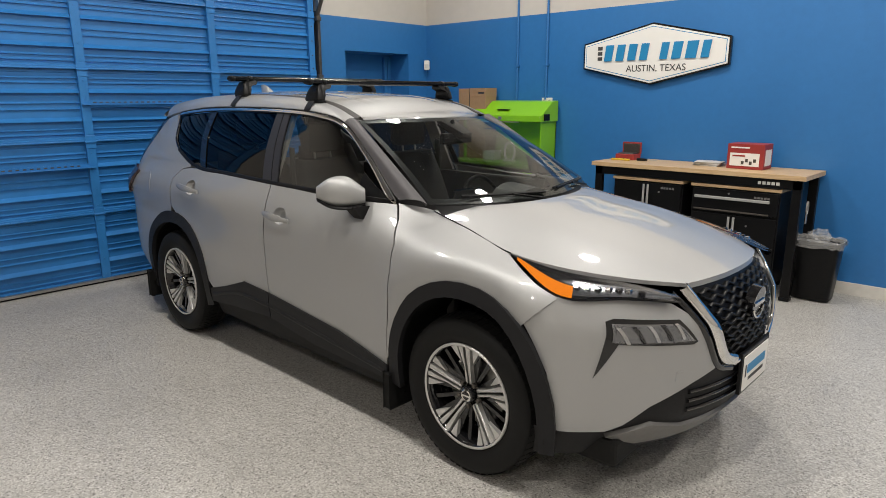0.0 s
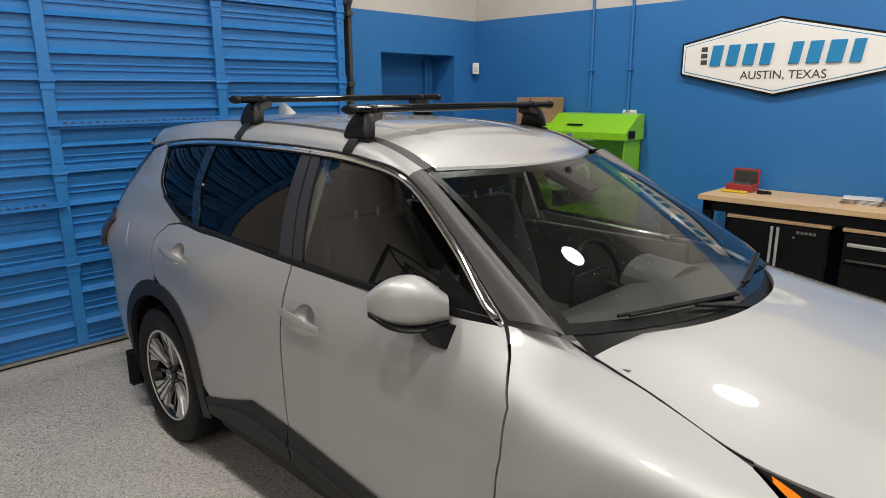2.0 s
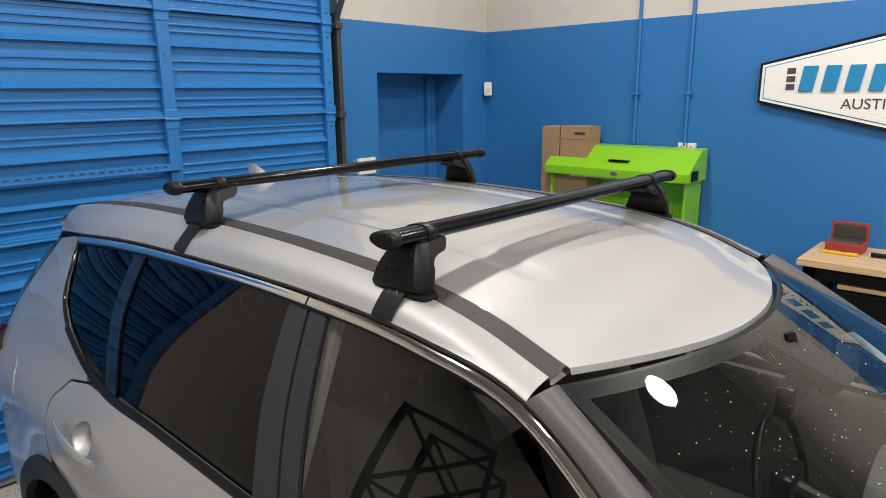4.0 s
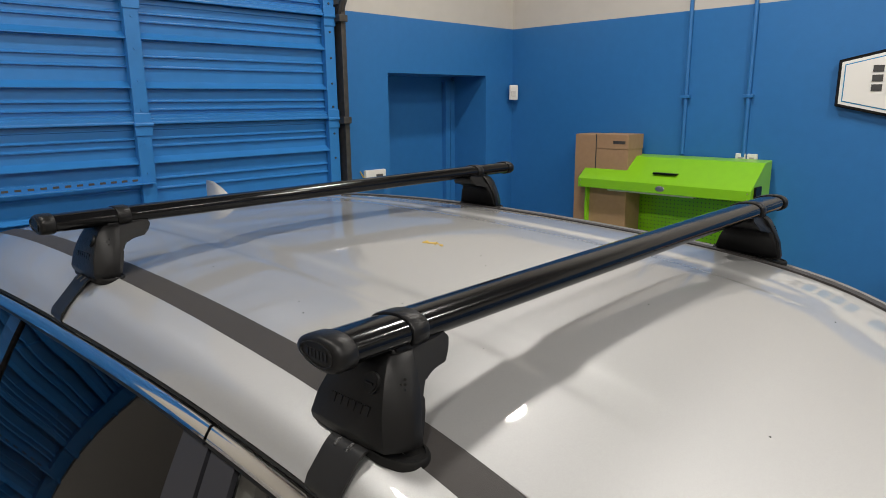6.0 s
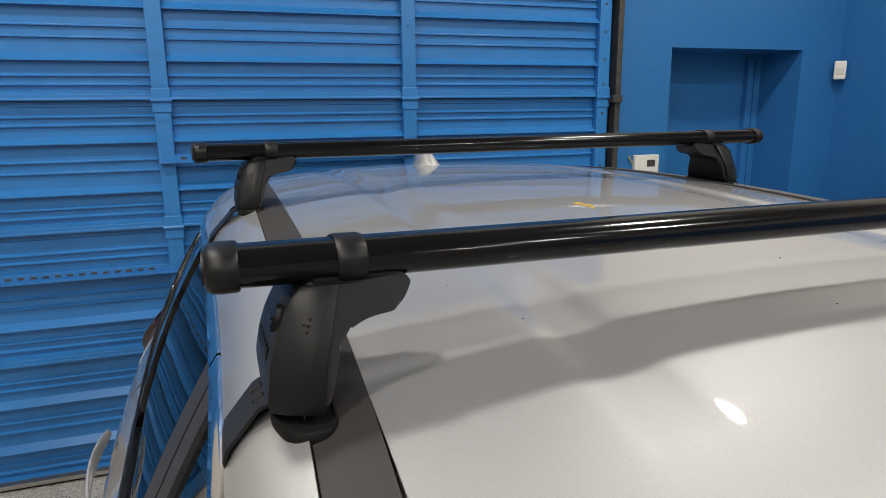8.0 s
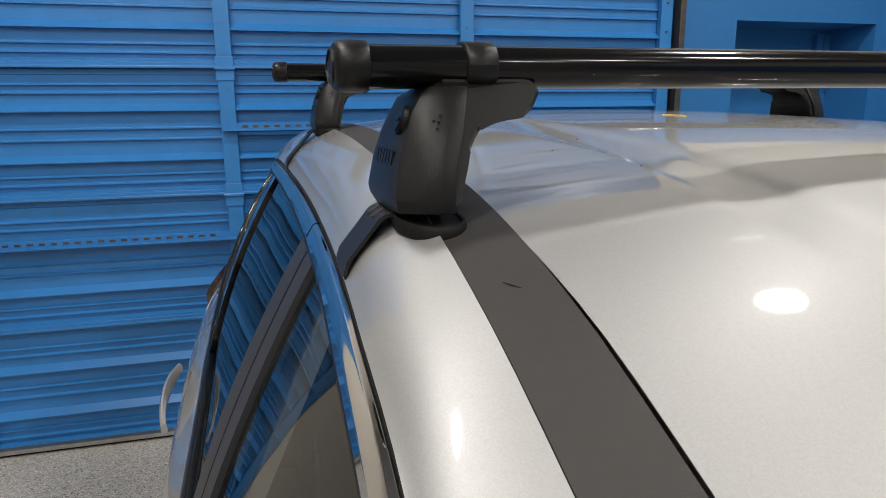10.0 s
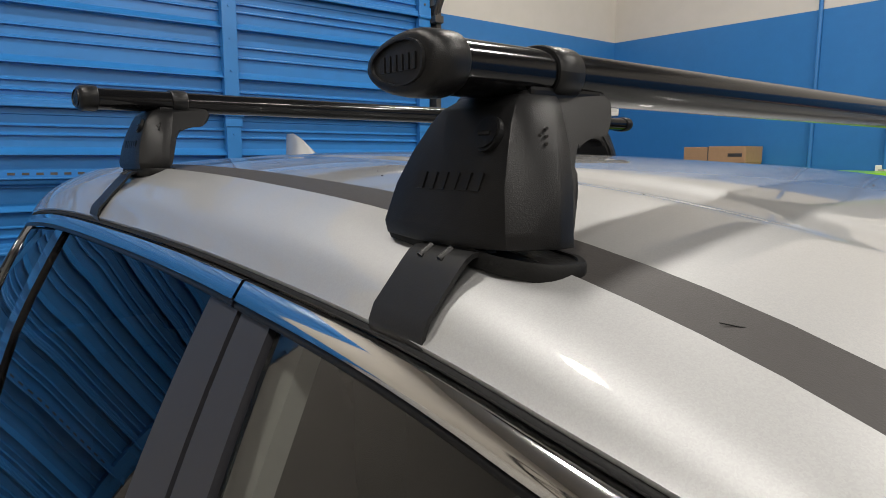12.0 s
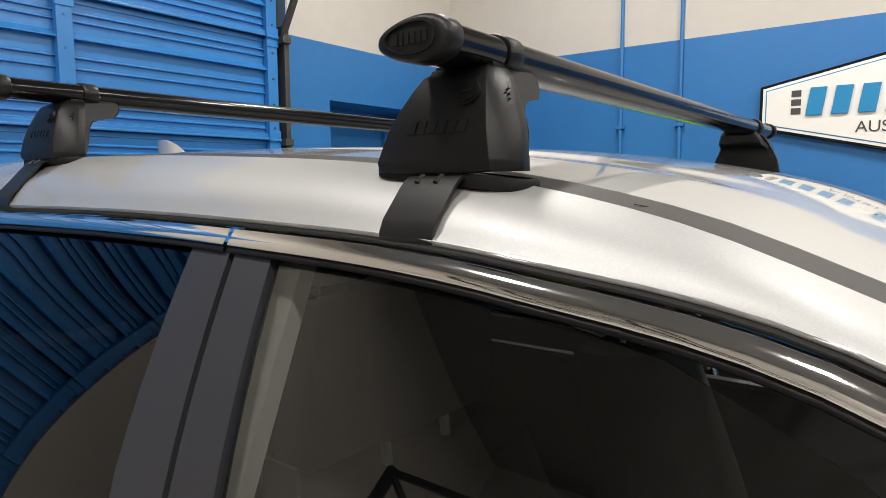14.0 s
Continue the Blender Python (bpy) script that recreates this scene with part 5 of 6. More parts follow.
seat_at(0.12, -0.38, 0.26)
seat_at(0.12, 0.38, 0.26)
seat_at(-0.80, -0.34, 0.31, "rear_seat")
seat_at(-0.80, 0.34, 0.31, "rear_seat")
part("console", box(-0.15, 0.60, -0.11, 0.11, 0.42, 0.80, 0.03), TRIM_DARK, car)
for sgn in (-1, 1):
    part("door_card", box(-1.25, 0.66, *sorted((sgn * 0.715, sgn * 0.752)), 0.42, 1.12, 0.015), TRIM_DARK, car)
    part("pillar_lining", skin([[(-0.27 + a, sgn * 0.775 + sgn * b, 1.12) for a, b in ((-0.07, 0), (0.05, 0), (0.05, 0.02), (-0.07, 0.02))], [(-0.30 + a, sgn * 0.57 + sgn * b, 1.56) for a, b in ((-0.06, 0), (0.05, 0), (0.05, 0.02), (-0.06, 0.02))]]), TRIM_GREY, car)
    part("seat_belt", box(-0.27, -0.22, *sorted((sgn * 0.63, sgn * 0.635)), 0.85, 1.36), TRIM_DARK, car)
part("cargo_wall", box(-1.22, -1.18, -0.72, 0.72, 0.42, 1.12, 0.02), TRIM_DARK, car)
part("cargo_cover", box(-2.1, -1.2, -0.66, 0.66, 1.02, 1.05, 0.01), TRIM_DARK, car)

# ---- roof bars ----
BAR_Y = 0.017


def tower(parent, x, z, sgn):
    """Clip-on tower: foot pad, moulded cover with a front facet, inboard arm, band round the bar, door-edge strap."""
    y0 = sgn * 0.53
    tw = new("tower")
    tw.parent = parent
    slope = -0.10 if x > -0.5 else 0.0

    def P(dx, d, dz):
        """dx forward, d outboard, dz up from the foot."""
        return (x + dx, y0 + sgn * d, z + dz)

    # cover rings: height, rear reach, facet edge, front reach, outboard depth at the rear and at the facet edge
    rings = []
    for dz, xr, xm, xf, dr, dm, df in ((0.001, 0.0700, 0.055, 0.070, 0.046, 0.044, 0.016), (0.010, 0.0705, 0.055, 0.070, 0.048, 0.0455, 0.017), (0.036, 0.061, 0.050, 0.066, 0.044, 0.042, 0.014), (0.056, 0.050, 0.046, 0.058, 0.039, 0.036, 0.008), (0.072, 0.040, 0.042, 0.050, 0.033, 0.030, 0.004), (0.083, 0.032, 0.038, 0.044, 0.028, 0.023, 0.001), (0.0905, 0.025, 0.033, 0.037, 0.016, 0.014, -0.002)):
        lo = 0.006 if dz < 0.010 else 0.0
        ring = [P(xf, df - 0.012, dz), P(xf, df, dz), P((xf + xm) / 2 + 0.0015, (df + dm) / 2 + 0.002, dz), P(xm, dm, dz)]
        for q in (0.25, 0.5, 0.75):
            ring.append(P(xm + (-xr + 0.008 - xm) * q, dm + (dr - dm) * q + 0.006 * q * (1 - q), dz - lo * 0.3))
        ring += [P(-xr + 0.007, dr, dz), P(-xr, dr - 0.010, dz), P(-xr, df - 0.012, dz)]
        rings.append(ring)
    bm = skin(rings)
    bmesh.ops.bevel(bm, geom=[e for e in bm.edges if e.is_manifold and e.calc_face_angle(0) > 0.3], offset=0.0016, segments=2, affect="EDGES", profile=0.6, clamp_overlap=True)
    cover = sharp(part("cover", bm, TOWER, tw, "textured black moulded cover"), 24)
    # arm: inverted L behind the cover, wider towards the foot
    prof = [(0.014, 0.0935), (-0.067, 0.0925), (-0.0725, 0.087), (-0.062, 0.070), (-0.036, 0.067), (-0.019, 0.060), (-0.010, 0.045), (-0.004, 0.022), (0.001, 0.002), (0.016, 0.002), (0.010, 0.06)]
    prof = rounded(prof, 0.009, 4)

    def reach(dz, front):
        return float(np.interp(dz, (0.0, 0.03, 0.056, 0.075, 0.09), (0.066, 0.0625, 0.054, 0.041, 0.033) if front else (0.068, 0.058, 0.047, 0.036, 0.030)))

    rings = []
    for k in (-1.0, -0.93, -0.5, 0.0, 0.5, 0.93, 1.0):
        ring = []
        for d, dz in prof:
            h = reach(dz, k > 0) * k
            e = 0.0025 if abs(k) == 1.0 else 0.0
            ring.append(P(h, d + (e if d < -0.01 else 0.0), dz - (e if dz > 0.06 and d > -0.06 else -e)))
        rings.append(ring)
    sharp(part("arm", skin(rings), TOWER, tw, "smooth black moulded arm"), 34)
    # foot pad with a raised lip
    foot = rounded([(-0.077, 0.030), (-0.068, 0.043), (0.046, 0.044), (0.070, 0.036), (0.082, 0.024), (0.082, 0.006), (0.070, -0.004), (-0.070, -0.006), (-0.077, 0.008)], 0.007, 3)
    rr = [[P(dx * k, 0.02 + (d - 0.02) * k, dz + dx * slope - 0.03 * max(0, d - 0.018)) for dx, d in foot] for k, dz in ((0.985, -0.0085), (1.0, -0.0065), (1.0, 0.0005), (0.985, 0.0025), (0.93, 0.0025), (0.92, 0.001), (0.7, 0.001))]
    sharp(part("foot_pad", skin(rr), RUBBER, tw, "black rubber foot pad"), 40)
    # lock knob in a ring on the outboard face
    part("knob_ring", tube(P(0.028, 0.024, 0.0625), P(0.028, 0.0365, 0.0670), 0.0112, 28), TOWER, tw)
    part("lock_knob", tube(P(0.028, 0.027, 0.063), P(0.028, 0.0372, 0.0674), 0.0094, 24), BLACK, tw)
    part("knob_slot", tube(P(0.023, 0.0372, 0.0670), P(0.033, 0.0372, 0.0670), 0.0016, 6), BLACK, tw)
    for dx, d, dz in ((0.0495, 0.0100, 0.0690), (0.0510, 0.0115, 0.0645), (0.0485, 0.0145, 0.0650), (0.0525, 0.0130, 0.0600)):
        part("dimple", tube(P(dx - 0.002, d - 0.001, dz), P(dx + 0.0032, d + 0.0016, dz + 0.0006), 0.0010, 8), GLOSS, tw)
    # maker's name as plain raised bars
    for k in range(6):
        dx = -0.030 + k * 0.0105
        part("name_bar", prism([(0, 0), (0.0080, 0), (0.0105, 0.0105), (0.0025, 0.0105)], "y", -0.0010, 0.0010), TOWER, cover).matrix_basis = Matrix.Translation(P(dx, 0.0452 - 0.0015 * k / 5, 0.0335)) @ Matrix.Rotation(radians(sgn * 10), 4, "X") @ Matrix.Rotation(radians(sgn * -1), 4, "Z")
    # strap: a folded plate standing off the roof edge
    cw, cz = cub(CANT[:, 0], CANT[:, 1:], np.array([x]))[0]
    end, low = cw - 0.526, cz - z
    path = [(0.030, -0.001), (0.049, -0.003), (0.054, -0.006), (0.059, -0.013), (end - 0.003, low + 0.021), (end, low + 0.010), (end - 0.002, low + 0.002), (end - 0.010, low - 0.004)]
    rows = []
    for k, (d, dz) in enumerate(path):
        lean = -0.0035 * max(0, k - 2) / 2
        rows.append([P(h + lean, d, dz) for h in np.linspace(-0.026, 0.031, 5)])
    bm = grid_mesh(rows)
    bmesh.ops.recalc_face_normals(bm, faces=bm.faces)
    bmesh.ops.solidify(bm, geom=bm.faces, thickness=0.003)
    stp = part("strap", bm, STRAP, tw, "black steel door-edge strap")
    sharp(stp, 50)
    for h in (-0.010, 0.010):
        bm = tube(P(h, 0.0470, -0.0025), P(h - 0.001, 0.0560, -0.0085), 0.0026, 10)
        part("strap_rib", bm, STRAP, stp, "pressed steel rib")
    # band round the bar
    rows = []
    for t in np.linspace(0, 2 * math.pi, 41)[:-1]:
        a, b = bar_ring(t)
        rows.append([P(0.005 + k * a, d, 0.105 + k * b * 1.04) for d, k in ((-0.037, 0.95), (-0.037, 1.06), (-0.035, 1.11), (-0.016, 1.11), (-0.014, 1.06), (-0.014, 0.95))])
    rows.append(rows[0])
    sharp(part("bar_band", grid_mesh(rows), TOWER, tw, "black clamp band"), 40)
    part("band_saddle", box(x - 0.030, x + 0.034, *sorted((y0 - sgn * 0.062, y0 + sgn * 0.006)), z + 0.086, z + 0.0965, 0.003), BLACK, tw)
    return tw


def bar_ring(t):
    """The bar's teardrop section: blunt in front, drawn out behind."""
    return 0.0335 * math.cos(t) - 0.001, 0.0158 * math.copysign(abs(math.sin(t)) ** 0.88, math.sin(t)) * (1 + 0.22 * math.cos(t))


for x, z, near in ((-0.100, 1.6350, -0.588), (-0.893, 1.6670, -0.620)):
    rb = thing("roof_bar", "black teardrop steel roof bar clamped on two towers", "roof bar", group="roof bars")
    zc, xc = z + 0.105, x + 0.005
    oval = [bar_ring(t) for t in np.linspace(0, 2 * math.pi, 41)[:-1]]
    bar = skin([[(xc + a, y, zc + b) for a, b in oval] for y in np.linspace(near - 0.004, 0.641, 9)])
    sharp(part("bar", bar, BAR, rb), 40)
    for sgn in (-1, 1):
        ye = 0.637 if sgn > 0 else near
        cap = part("end_cap", skin([[(xc + a * k + s, ye + sgn * d, zc + b * k * 1.03) for a, b in oval] for d, k, s in ((0, 1.07, 0), (0.002, 1.12, 0), (0.014, 1.13, 0), (0.020, 1.09, 0), (0.0235, 0.98, 0.0), (0.0245, 0.84, 0.0))]), TOWER, rb, "moulded black end cap")
        sharp(cap, 40)
        rows = []
        for t in np.linspace(0, 2 * math.pi, 41):
            a, b = bar_ring(t)
            rows.append([(xc + a * k, ye + sgn * d, zc + b * k) for d, k in ((0.0235, 0.80), (0.0262, 0.78), (0.0262, 0.73), (0.0240, 0.71))])
        part("cap_rim", grid_mesh(rows), TOWER, cap, smooth=False)
        for k in range(6):
            part("cap_bar", box(xc - 0.0165 + k * 0.006, xc - 0.0125 + k * 0.006, *sorted((ye + sgn * 0.024, ye + sgn * 0.0256)), zc - 0.0045, zc + 0.0045), TOWER, cap)
        tower(rb, x, z, sgn)

# ---- along the blue wall ----
gc = thing("tool_hutch", "lime green steel workstation with flip-down lid and pegboard", "tool cabinet", (-1.50, YW, 0.0))
LX0, LX1 = -0.585, 0.575
bm = skin([[(xx, y, zz) for y, zz in [(-0.03, 1.61), (-0.14, 1.60), (-0.335, 1.458), (-0.345, 1.45), (-0.345, 1.388), (-0.03, 1.388)]] for xx in (LX0, LX1)])
bmesh.ops.bevel(bm, geom=list(bm.edges), offset=0.004, segments=2, affect="EDGES", profile=0.6)
ld = part("lid", bm, GREEN, gc)
part("grip", box(-0.06, 0.10, -0.285, -0.245, 1.505, 1.516, 0.004), BLACK, ld, "black grip").matrix_basis = Matrix.Translation((0, -0.01, 0.0))
part("maker_oval", lathe([(0.0, -0.003), (0.026, -0.002), (0.030, 0.0)], 20), STEEL, ld).matrix_basis = Matrix.Translation((0.02, -0.346, 1.42)) @ Matrix.Diagonal((1.0, 1.0, 0.6, 1))
for xx in (LX0 + 0.02, LX1 - 0.02):
    for zz in (1.40, 1.435):
        part("rivet", tube((xx, -0.345, zz), (xx, -0.3475, zz), 0.004, 8), STEEL, ld)
part("latch", box(LX1 - 0.002, LX1 + 0.012, -0.30, -0.20, 1.40, 1.47, 0.006), BLACK, ld, "black side latch")
part("side_panel", box(LX0 + 0.03, LX0 + 0.045, -0.30, -0.01, 0.94, 1.40, 0.003), GREEN, gc)
part("side_panel", box(LX1 - 0.045, LX1 - 0.03, -0.30, -0.01, 0.94, 1.40, 0.003), GREEN, gc)
pg = part("pegboard", box(LX0 + 0.03, LX1 - 0.03, -0.028, -0.012, 0.94, 1.40, 0.002), GREEN, gc)
bm = bmesh.new()
for i in range(40):
    for j in range(16):
        tube((LX0 + 0.06 + i * 0.0265, -0.0285, 0.97 + j * 0.026), (LX0 + 0.06 + i * 0.0265, -0.0292, 0.97 + j * 0.026), 0.0045, 6, bm=bm)
tagged(part("peg_hole", bm, DARK_STEEL, pg), kind="stuff")
part("lamp_strip", box(-0.38, 0.22, -0.30, -0.26, 1.372, 1.388, 0.003), WHITE_PLASTIC, gc, "white strip lamp under the lid")
part("counter", box(LX0, LX1, -0.52, -0.005, 0.915, 0.945, 0.005), GREEN, gc)
bs = part("base_cabinet", box(LX0 + 0.02, LX1 - 0.02, -0.50, -0.005, 0.03, 0.914, 0.006), GREEN, gc)
for k in range(4):
    dr = part("drawer", box(LX0 + 0.05, LX1 - 0.05, -0.512, -0.499, 0.08 + k * 0.205, 0.27 + k * 0.205, 0.005), GREEN, bs)
    part("pull", box(LX0 + 0.10, LX1 - 0.10, -0.530, -0.511, 0.245 + k * 0.205, 0.258 + k * 0.205, 0.004), BLACK, dr)
jug = thing("headset", "white hoop-shaped headset standing on the green counter", "headset", (-1.36, 2.99, 0.947))
rr = [[(0.07 * math.cos(t) + 0.012 * math.cos(b) * math.cos(t), 0.012 * math.sin(b), 0.105 + (0.10 + 0.012 * math.cos(b)) * math.sin(t)) for b in np.linspace(0, 2 * math.pi, 9)[:-1]] for t in np.linspace(-0.95, math.pi + 0.95, 28)]
part("band", skin(rr), WHITE_PLASTIC, jug, smooth=True)
part("foot", box(-0.06, 0.06, -0.04, 0.04, 0.0, 0.02, 0.006), WHITE_PLASTIC, jug)
kb = thing("white_carton", "small white carton on the green counter", "carton", (-1.62, 3.0, 0.947))
part("sides", box(-0.08, 0.08, -0.06, 0.06, 0.0, 0.10, 0.003), WHITE_PLASTIC, kb)
part("flap", box(-0.08, 0.0, -0.06, 0.06, 0.1, 0.103), TRIM, kb)

cb = thing("cardboard_carton", "tall brown cardboard carton leaning by the wall", "carton", (-1.92, 3.14, 0.03))
part("sides", box(-0.25, 0.16, -0.10, 0.10, 0.0, 1.715, 0.004), CARD, cb)
part("tape", box(-0.085, -0.078, -0.102, 0.101, 1.45, 1.717), DARK_STEEL, cb, "dark seam")
part("flap", box(-0.078, 0.162, -0.103, 0.103, 1.62, 1.718, 0.002), CARD, cb)
part("print", box(0.05, 0.14, -0.1045, -0.1025, 1.655, 1.675), DARK_STEEL, cb)

# workbench with two tool chests under it
BX0, BX1, BY0, BZ = -0.15, 1.73, 2.70, 1.046
wb = thing("workbench", "long workbench with a pale beech top and black steel frame", "workbench", (BX0, BY0, 0.0))
W, D = BX1 - BX0, YW - BY0 - 0.02
for i in range(6):
    part("board", box(0, W, i * D / 6, (i + 1) * D / 6 - 0.0012, BZ - 0.038, BZ, 0.0015), WOOD, wb)
part("apron", box(0.03, W - 0.03, 0.03, 0.055, BZ - 0.115, BZ - 0.039, 0.003), BLACK, wb)
for xx in (0.03, W - 0.10):
    for yy in (0.03, D - 0.08):
        part("leg", box(xx, xx + 0.07, yy, yy + 0.05, 0.045, BZ - 0.039, 0.004), BLACK, wb)
        part("foot", box(xx - 0.005, xx + 0.075, yy - 0.01, yy + 0.06, 0.02, 0.05, 0.004), BLACK, wb)
    part("side_rail", box(xx + 0.01, xx + 0.06, 0.08, D - 0.08, 0.18, 0.24, 0.003), BLACK, wb)
for i in range(5):
    part("name_bar", box(W - 0.36 + i * 0.035, W - 0.335 + i * 0.035, 0.026, 0.031, BZ - 0.09, BZ - 0.065), SIGN_WHITE, wb, "small pale bar")


def chest(x0, x1, drawer, label):
    """A rolling chest: carcass, beech lid, one drawer or none, a pair of doors with upright pulls."""
    ch = thing("tool_chest", label, "tool chest", (x0, BY0 + 0.035, 0.03), group="tool chests under the bench")
    w, h = x1 - x0, 0.865
    part("carcass", box(0, w, 0.02, 0.48, 0.09, h, 0.005), BLACK, ch)
    part("lid", box(-0.008, w + 0.008, 0.0, 0.49, h + 0.001, h + 0.026, 0.003), WOOD, ch, "pale beech lid")
    z = h - 0.012
    if drawer:
        dr = part("drawer", box(0.012, w - 0.012, 0.004, 0.021, z - drawer, z, 0.004), BLACK, ch)
        part("pull", box(0.03, w - 0.075, -0.014, 0.006, z - 0.083, z - 0.060, 0.005), SATIN, dr, "bright pull")
        # raised dark strip stands in for the narrow dark recess below the drawer
        part("lower_pull", box(0.03, w - 0.075, -0.006, 0.006, z - drawer + 0.004, z - drawer + 0.018, 0.004), DARK_STEEL, dr, "dark strip standing in for a narrow recess trim line")
        part("lock", tube((w * 0.44, 0.005, z - 0.030), (w * 0.44, -0.002, z - 0.030), 0.008, 10), STEEL, dr)
        for i in range(5):
            part("name_bar", box(w - 0.20 + i * 0.026, w - 0.181 + i * 0.026, 0.0015, 0.0045, z - 0.052, z - 0.036), SILVER_PLASTIC, dr)
        z -= drawer + 0.022
    for k, (d0, d1) in enumerate(((0.012, w / 2 - 0.002), (w / 2 + 0.002, w - 0.012))):
        door = part("door", box(d0, d1, 0.004, 0.021, 0.10, z, 0.004), BLACK, ch)
        px = w / 2 + (-0.020 if k == 0 else 0.020)
        part("bar_pull", tube((px, -0.018, z - 0.40), (px, -0.018, z - 0.012), 0.010, 10), SATIN, door, "upright bright pull")
        for zz in (z - 0.36, z - 0.05):
            part("pull_stud", tube((px, -0.018, zz), (px, 0.006, zz), 0.005, 8), SATIN, door)
        if k:
            part("lock", tube((px + 0.10, 0.005, z - 0.075), (px + 0.10, -0.002, z - 0.075), 0.008, 10), STEEL, door)
            if not drawer:
                for i in range(5):
                    part("name_bar", box(w - 0.20 + i * 0.026, w - 0.181 + i * 0.026, 0.0015, 0.0045, z - 0.046, z - 0.028), SILVER_PLASTIC, door)
    for xx in (0.06, w - 0.06):
        for yy in (0.07, 0.42):
            part("caster", tube((xx - 0.016, yy, 0.045), (xx + 0.016, yy, 0.045), 0.042, 16), RUBBER, ch)
    return ch


chest(0.075, 0.745, 0.0, "black steel cabinet chest with upright bright door pulls")
chest(0.83, 1.55, 0.19, "black steel chest with one drawer over two doors")

cy = thing("tool_caddy", "open red tool case with a raised lid on the bench", "tool case", (0.02, 3.10, BZ + 0.001))
part("tray", box(-0.10, 0.10, -0.07, 0.07, 0, 0.055, 0.006), RED_CARD, cy)
part("raised_lid", box(-0.10, 0.10, 0.07, 0.085, 0.05, 0.165, 0.005), RED_CARD, cy)
part("lid_lining", box(-0.085, 0.085, 0.066, 0.0705, 0.06, 0.15, 0.003), DARK_STEEL, cy)
part("contents", box(-0.08, 0.08, -0.055, 0.055, 0.05, 0.066, 0.008), DARK_STEEL, cy)
yt = thing("utility_knife", "yellow plastic knife lying on the bench", "knife", (0.02, 2.96, BZ + 0.001))
part("grip", box(-0.10, 0.09, -0.014, 0.014, 0, 0.018, 0.005), YELLOW, yt)
part("slider", box(0.0, 0.03, -0.006, 0.006, 0.0175, 0.024, 0.002), DARK_STEEL, yt)
sd = thing("screwdriver", "black-handled screwdriver lying on the bench", "screwdriver", (0.22, 3.0, BZ + 0.001))
part("handle", tube((-0.05, 0.0, 0.016), (0.05, 0.0, 0.016), 0.015, 12, 0.011), BLACK, sd)
part("shaft", tube((0.05, 0, 0.016), (0.15, 0.01, 0.014), 0.003, 8), STEEL, sd)
pr = thing("paper_stack", "loose stack of grey printed sheets on the bench", "papers", (0.86, 3.05, BZ + 0.001))
for i in range(5):
    part("sheet", box(-0.13, 0.10, -0.09, 0.09, i * 0.008, i * 0.008 + 0.005, 0.001), TRIM_GREY if i % 2 else TRIM, pr).matrix_basis = Matrix.Rotation(0.08 * i - 0.15, 4, "Z")
rb2 = thing("red_carton", "red and white printed carton on the bench", "carton", (1.185, 3.04, BZ + 0.001))
part("sides", box(-0.15, 0.15, -0.11, 0.11, 0, 0.212, 0.003), RED_CARD, rb2)
part("front_print", box(-0.125, 0.115, -0.1125, -0.1095, 0.026, 0.135), SIGN_WHITE, rb2, "white printed panel")
for i in range(4):
    part("print_mark", box(-0.03 + i * 0.033, -0.008 + i * 0.033, -0.114, -0.112, 0.04 + 0.02 * (i % 2), 0.068 + 0.02 * (i % 2)), DARK_STEEL, rb2)
part("side_print", box(0.1495, 0.1525, -0.075, 0.075, 0.03, 0.165), SIGN_WHITE, rb2, "white printed side")
part("print_bar", box(-0.105, 0.0, -0.114, -0.112, 0.105, 0.118), RED_CARD, rb2)
part("top_print", box(-0.12, 0.03, -0.1125, -0.1095, 0.175, 0.187), SIGN_WHITE, rb2)
kr = thing("key_ring", "steel carabiner with keys hanging from the bench leg", "carabiner", (1.745, BY0 + 0.06, 0.80))
part("hook", skin([[(0.002 + 0.006 * math.cos(b), (0.022 + 0.005 * math.sin(b)) * math.cos(t), 0.05 * math.sin(t)) for b in np.linspace(0, 2 * math.pi, 7)[:-1]] for t in np.linspace(0, 2 * math.pi, 21)], caps=False), STEEL, kr)
part("key", box(-0.002, 0.006, -0.014, 0.012, -0.13, -0.05, 0.003), STEEL, kr)

bn = thing("waste_bin", "black plastic waste bin with a clear bag liner", "waste bin", (1.81, 2.97, 0.032))


def bin_ring(k, z, w=0.185, d=0.135):
    return [(w * k * math.copysign(abs(math.cos(t)) ** 0.4, math.cos(t)), d * k * math.copysign(abs(math.sin(t)) ** 0.4, math.sin(t)), z) for t in np.linspace(0, 2 * math.pi, 33)[:-1]]


bm = skin([bin_ring(0.76, 0.0), bin_ring(0.78, 0.01), bin_ring(0.96, 0.46), bin_ring(1.02, 0.462), bin_ring(1.02, 0.488), bin_ring(0.97, 0.488), bin_ring(0.75, 0.02)])
sharp(part("shell", bm, BLACK, bn), 40)
part("sticker", box(-0.10, -0.04, -0.131, -0.126, 0.33, 0.43, 0.001), SIGN_WHITE, bn, "white printed sticker").matrix_basis = Matrix.Rotation(radians(-3), 4, "X")
rows = []
random.seed(4)
for k, z in ((1.035, 0.44), (1.05, 0.465), (1.045, 0.492), (0.95, 0.498), (0.85, 0.46)):
    rows.append([(p[0] + random.uniform(-0.006, 0.006), p[1] + random.uniform(-0.006, 0.006), p[2] + random.uniform(-0.010, 0.010)) for p in bin_ring(k, z)])
bm = grid_mesh(rows, True)
part("bag_rim", bm, BAG, bn, "crumpled clear bag", smooth=True)
bm = bmesh.new()
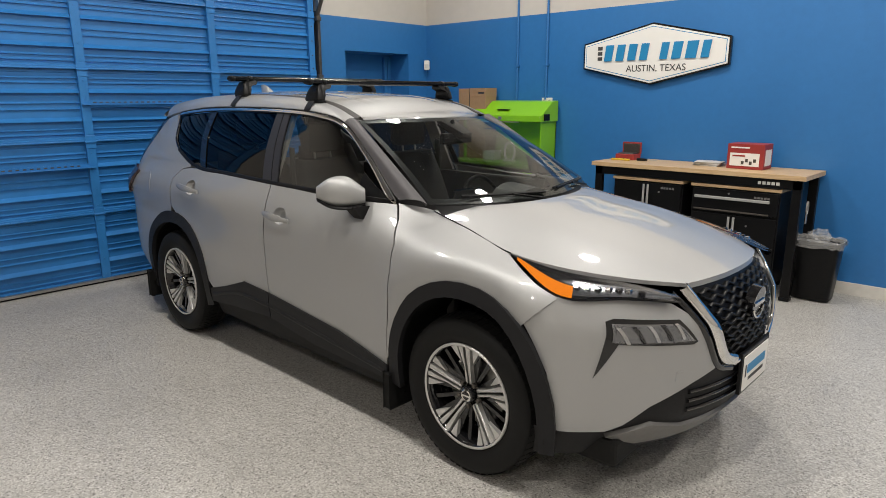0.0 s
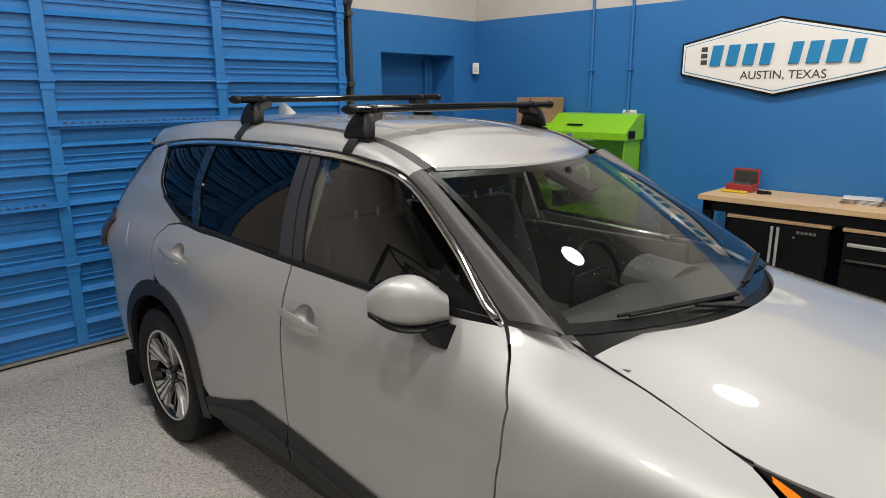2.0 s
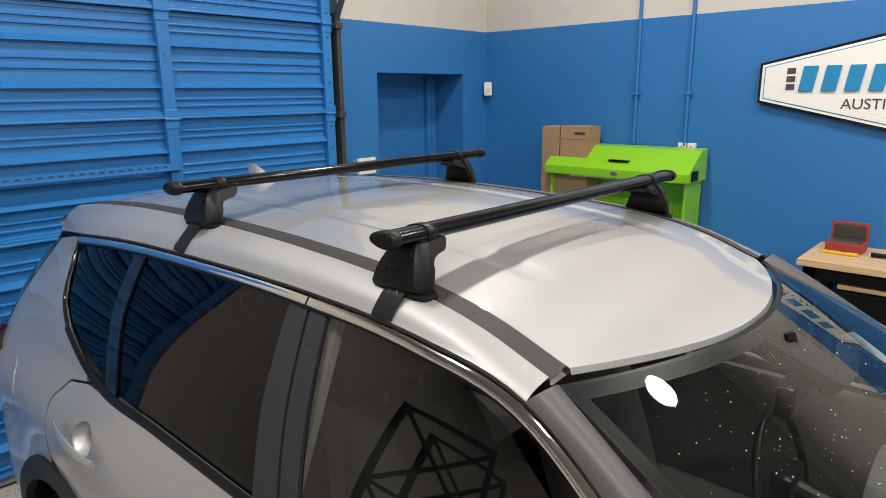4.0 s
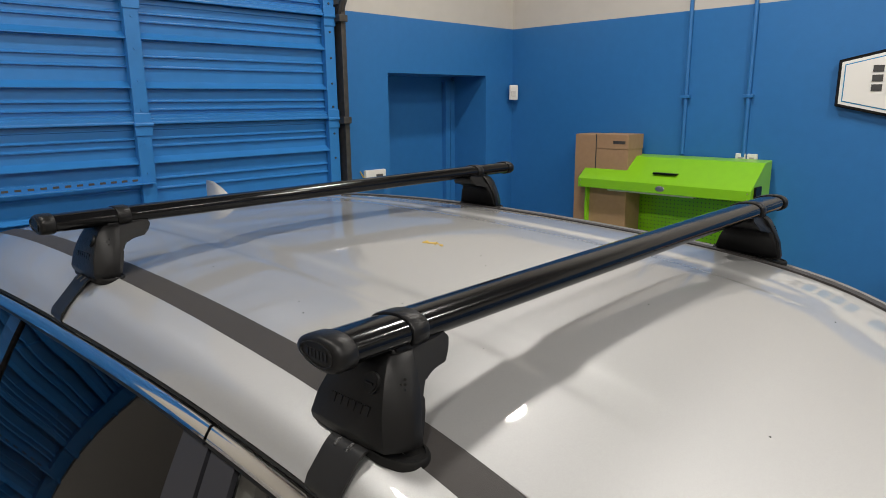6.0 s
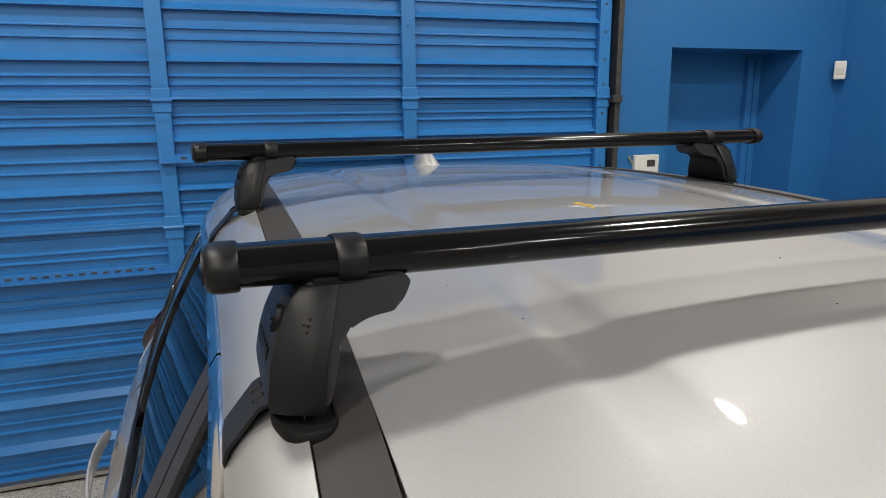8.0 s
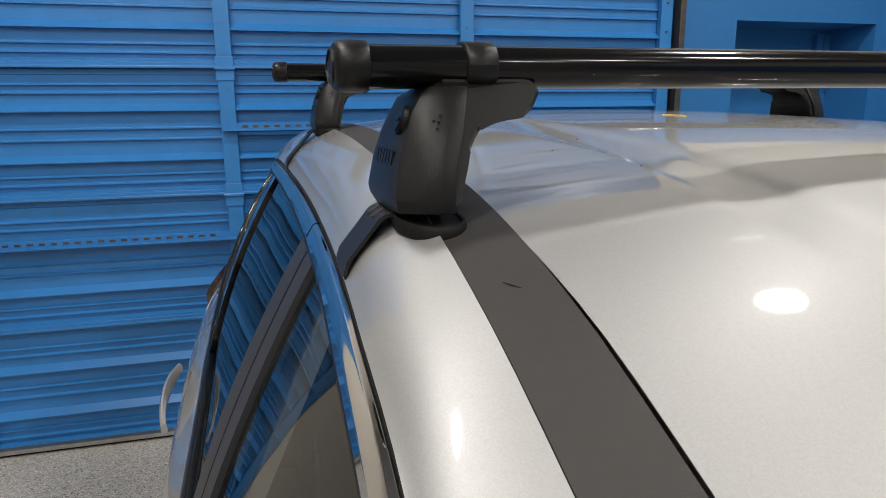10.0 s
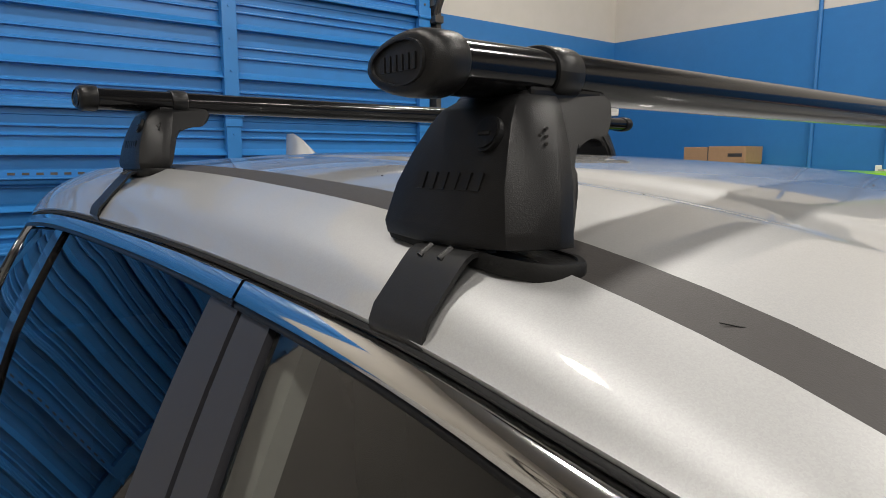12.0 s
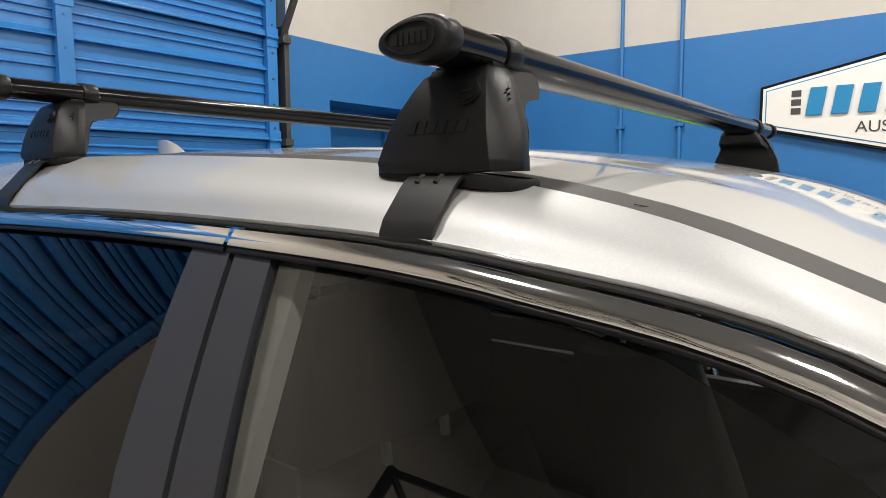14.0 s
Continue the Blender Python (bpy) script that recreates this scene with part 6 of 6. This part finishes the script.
bmesh.ops.create_icosphere(bm, subdivisions=4, radius=0.085)
for v in bm.verts:
    n = noise.noise(v.co * 22) * 0.025 + noise.noise(v.co * 60) * 0.010
    v.co = Vector((v.co.x * 1.0, v.co.y * 0.8, v.co.z * 0.9 + 0.50)) + v.normal * n
part("bag_heap", bm, BAG, bn)

# stand seen only mirrored in the door glass
ds = thing("display_stand", "tall black steel stand with crossed braces", "stand", (-1.05, -2.95, 0.0))
for a in (-0.45, 0.45):
    for b in (-0.25, 0.25):
        part("post", box(a - 0.025, a + 0.025, b - 0.025, b + 0.025, -0.004, 2.3, 0.004), BLACK, ds)
for z in (0.5, 1.4, 2.27):
    for b in (-0.25, 0.25):
        part("rail", box(-0.45, 0.45, b - 0.02, b + 0.02, z - 0.02, z + 0.02, 0.003), BLACK, ds)
for b in (-0.25, 0.25):
    for z0, z1 in ((0.5, 1.4), (1.4, 2.27)):
        part("brace", tube((-0.45, b, z0), (0.45, b, z1), 0.022, 8), BLACK, ds)
        part("brace", tube((0.45, b, z0), (-0.45, b, z1), 0.022, 8), BLACK, ds)

# dried residue and scratches on the roof
random.seed(11)
bm = bmesh.new()
for i in range(26):
    x, y, r = -0.53 + random.gauss(0, 0.010), -0.03 + random.gauss(0, 0.006), random.uniform(0.0015, 0.004)
    bmesh.ops.create_icosphere(bm, subdivisions=1, radius=1.0, matrix=Matrix.Translation((x, y, roof_z(x, y) + 0.0004)) @ Matrix.Diagonal((r * 1.6, r, 0.0012, 1)))
tagged(part("residue", bm, mat("dried_yellow_residue", (0.45, 0.30, 0.05), 0.6, grain=0.2), car, "dried yellow specks on the roof"), kind="stuff")
# a scratch on the roof strip, and specks of grit on the paint
bm = prism([(-0.009, -0.0010), (0.004, -0.0006), (0.012, 0.0012), (0.002, 0.0010)], "z", 0.0, 0.0006)
part("scratch", bm, RUBBER, car, "dark scratch on the roof strip").matrix_basis = Matrix.Translation((0.063, -0.527, float(cub(RS[:, 0], RS[:, 2], np.array([0.063]))[0]) + 0.0008)) @ Matrix.Rotation(radians(13), 4, "Y") @ Matrix.Rotation(radians(38), 4, "Z") @ Matrix.Scale(0.75, 4)
random.seed(23)
bm = bmesh.new()
for i in range(14):
    x, y, r = random.uniform(-0.75, 0.22), random.uniform(-0.47, 0.30), random.uniform(0.0007, 0.0019)
    bmesh.ops.create_icosphere(bm, subdivisions=1, radius=1.0, matrix=Matrix.Translation((x, y, roof_z(x, y) + 0.0003)) @ Matrix.Diagonal((r, r, 0.0006, 1)))
tagged(part("grit", bm, RUBBER, car, "dark specks of grit on the roof"), kind="stuff")
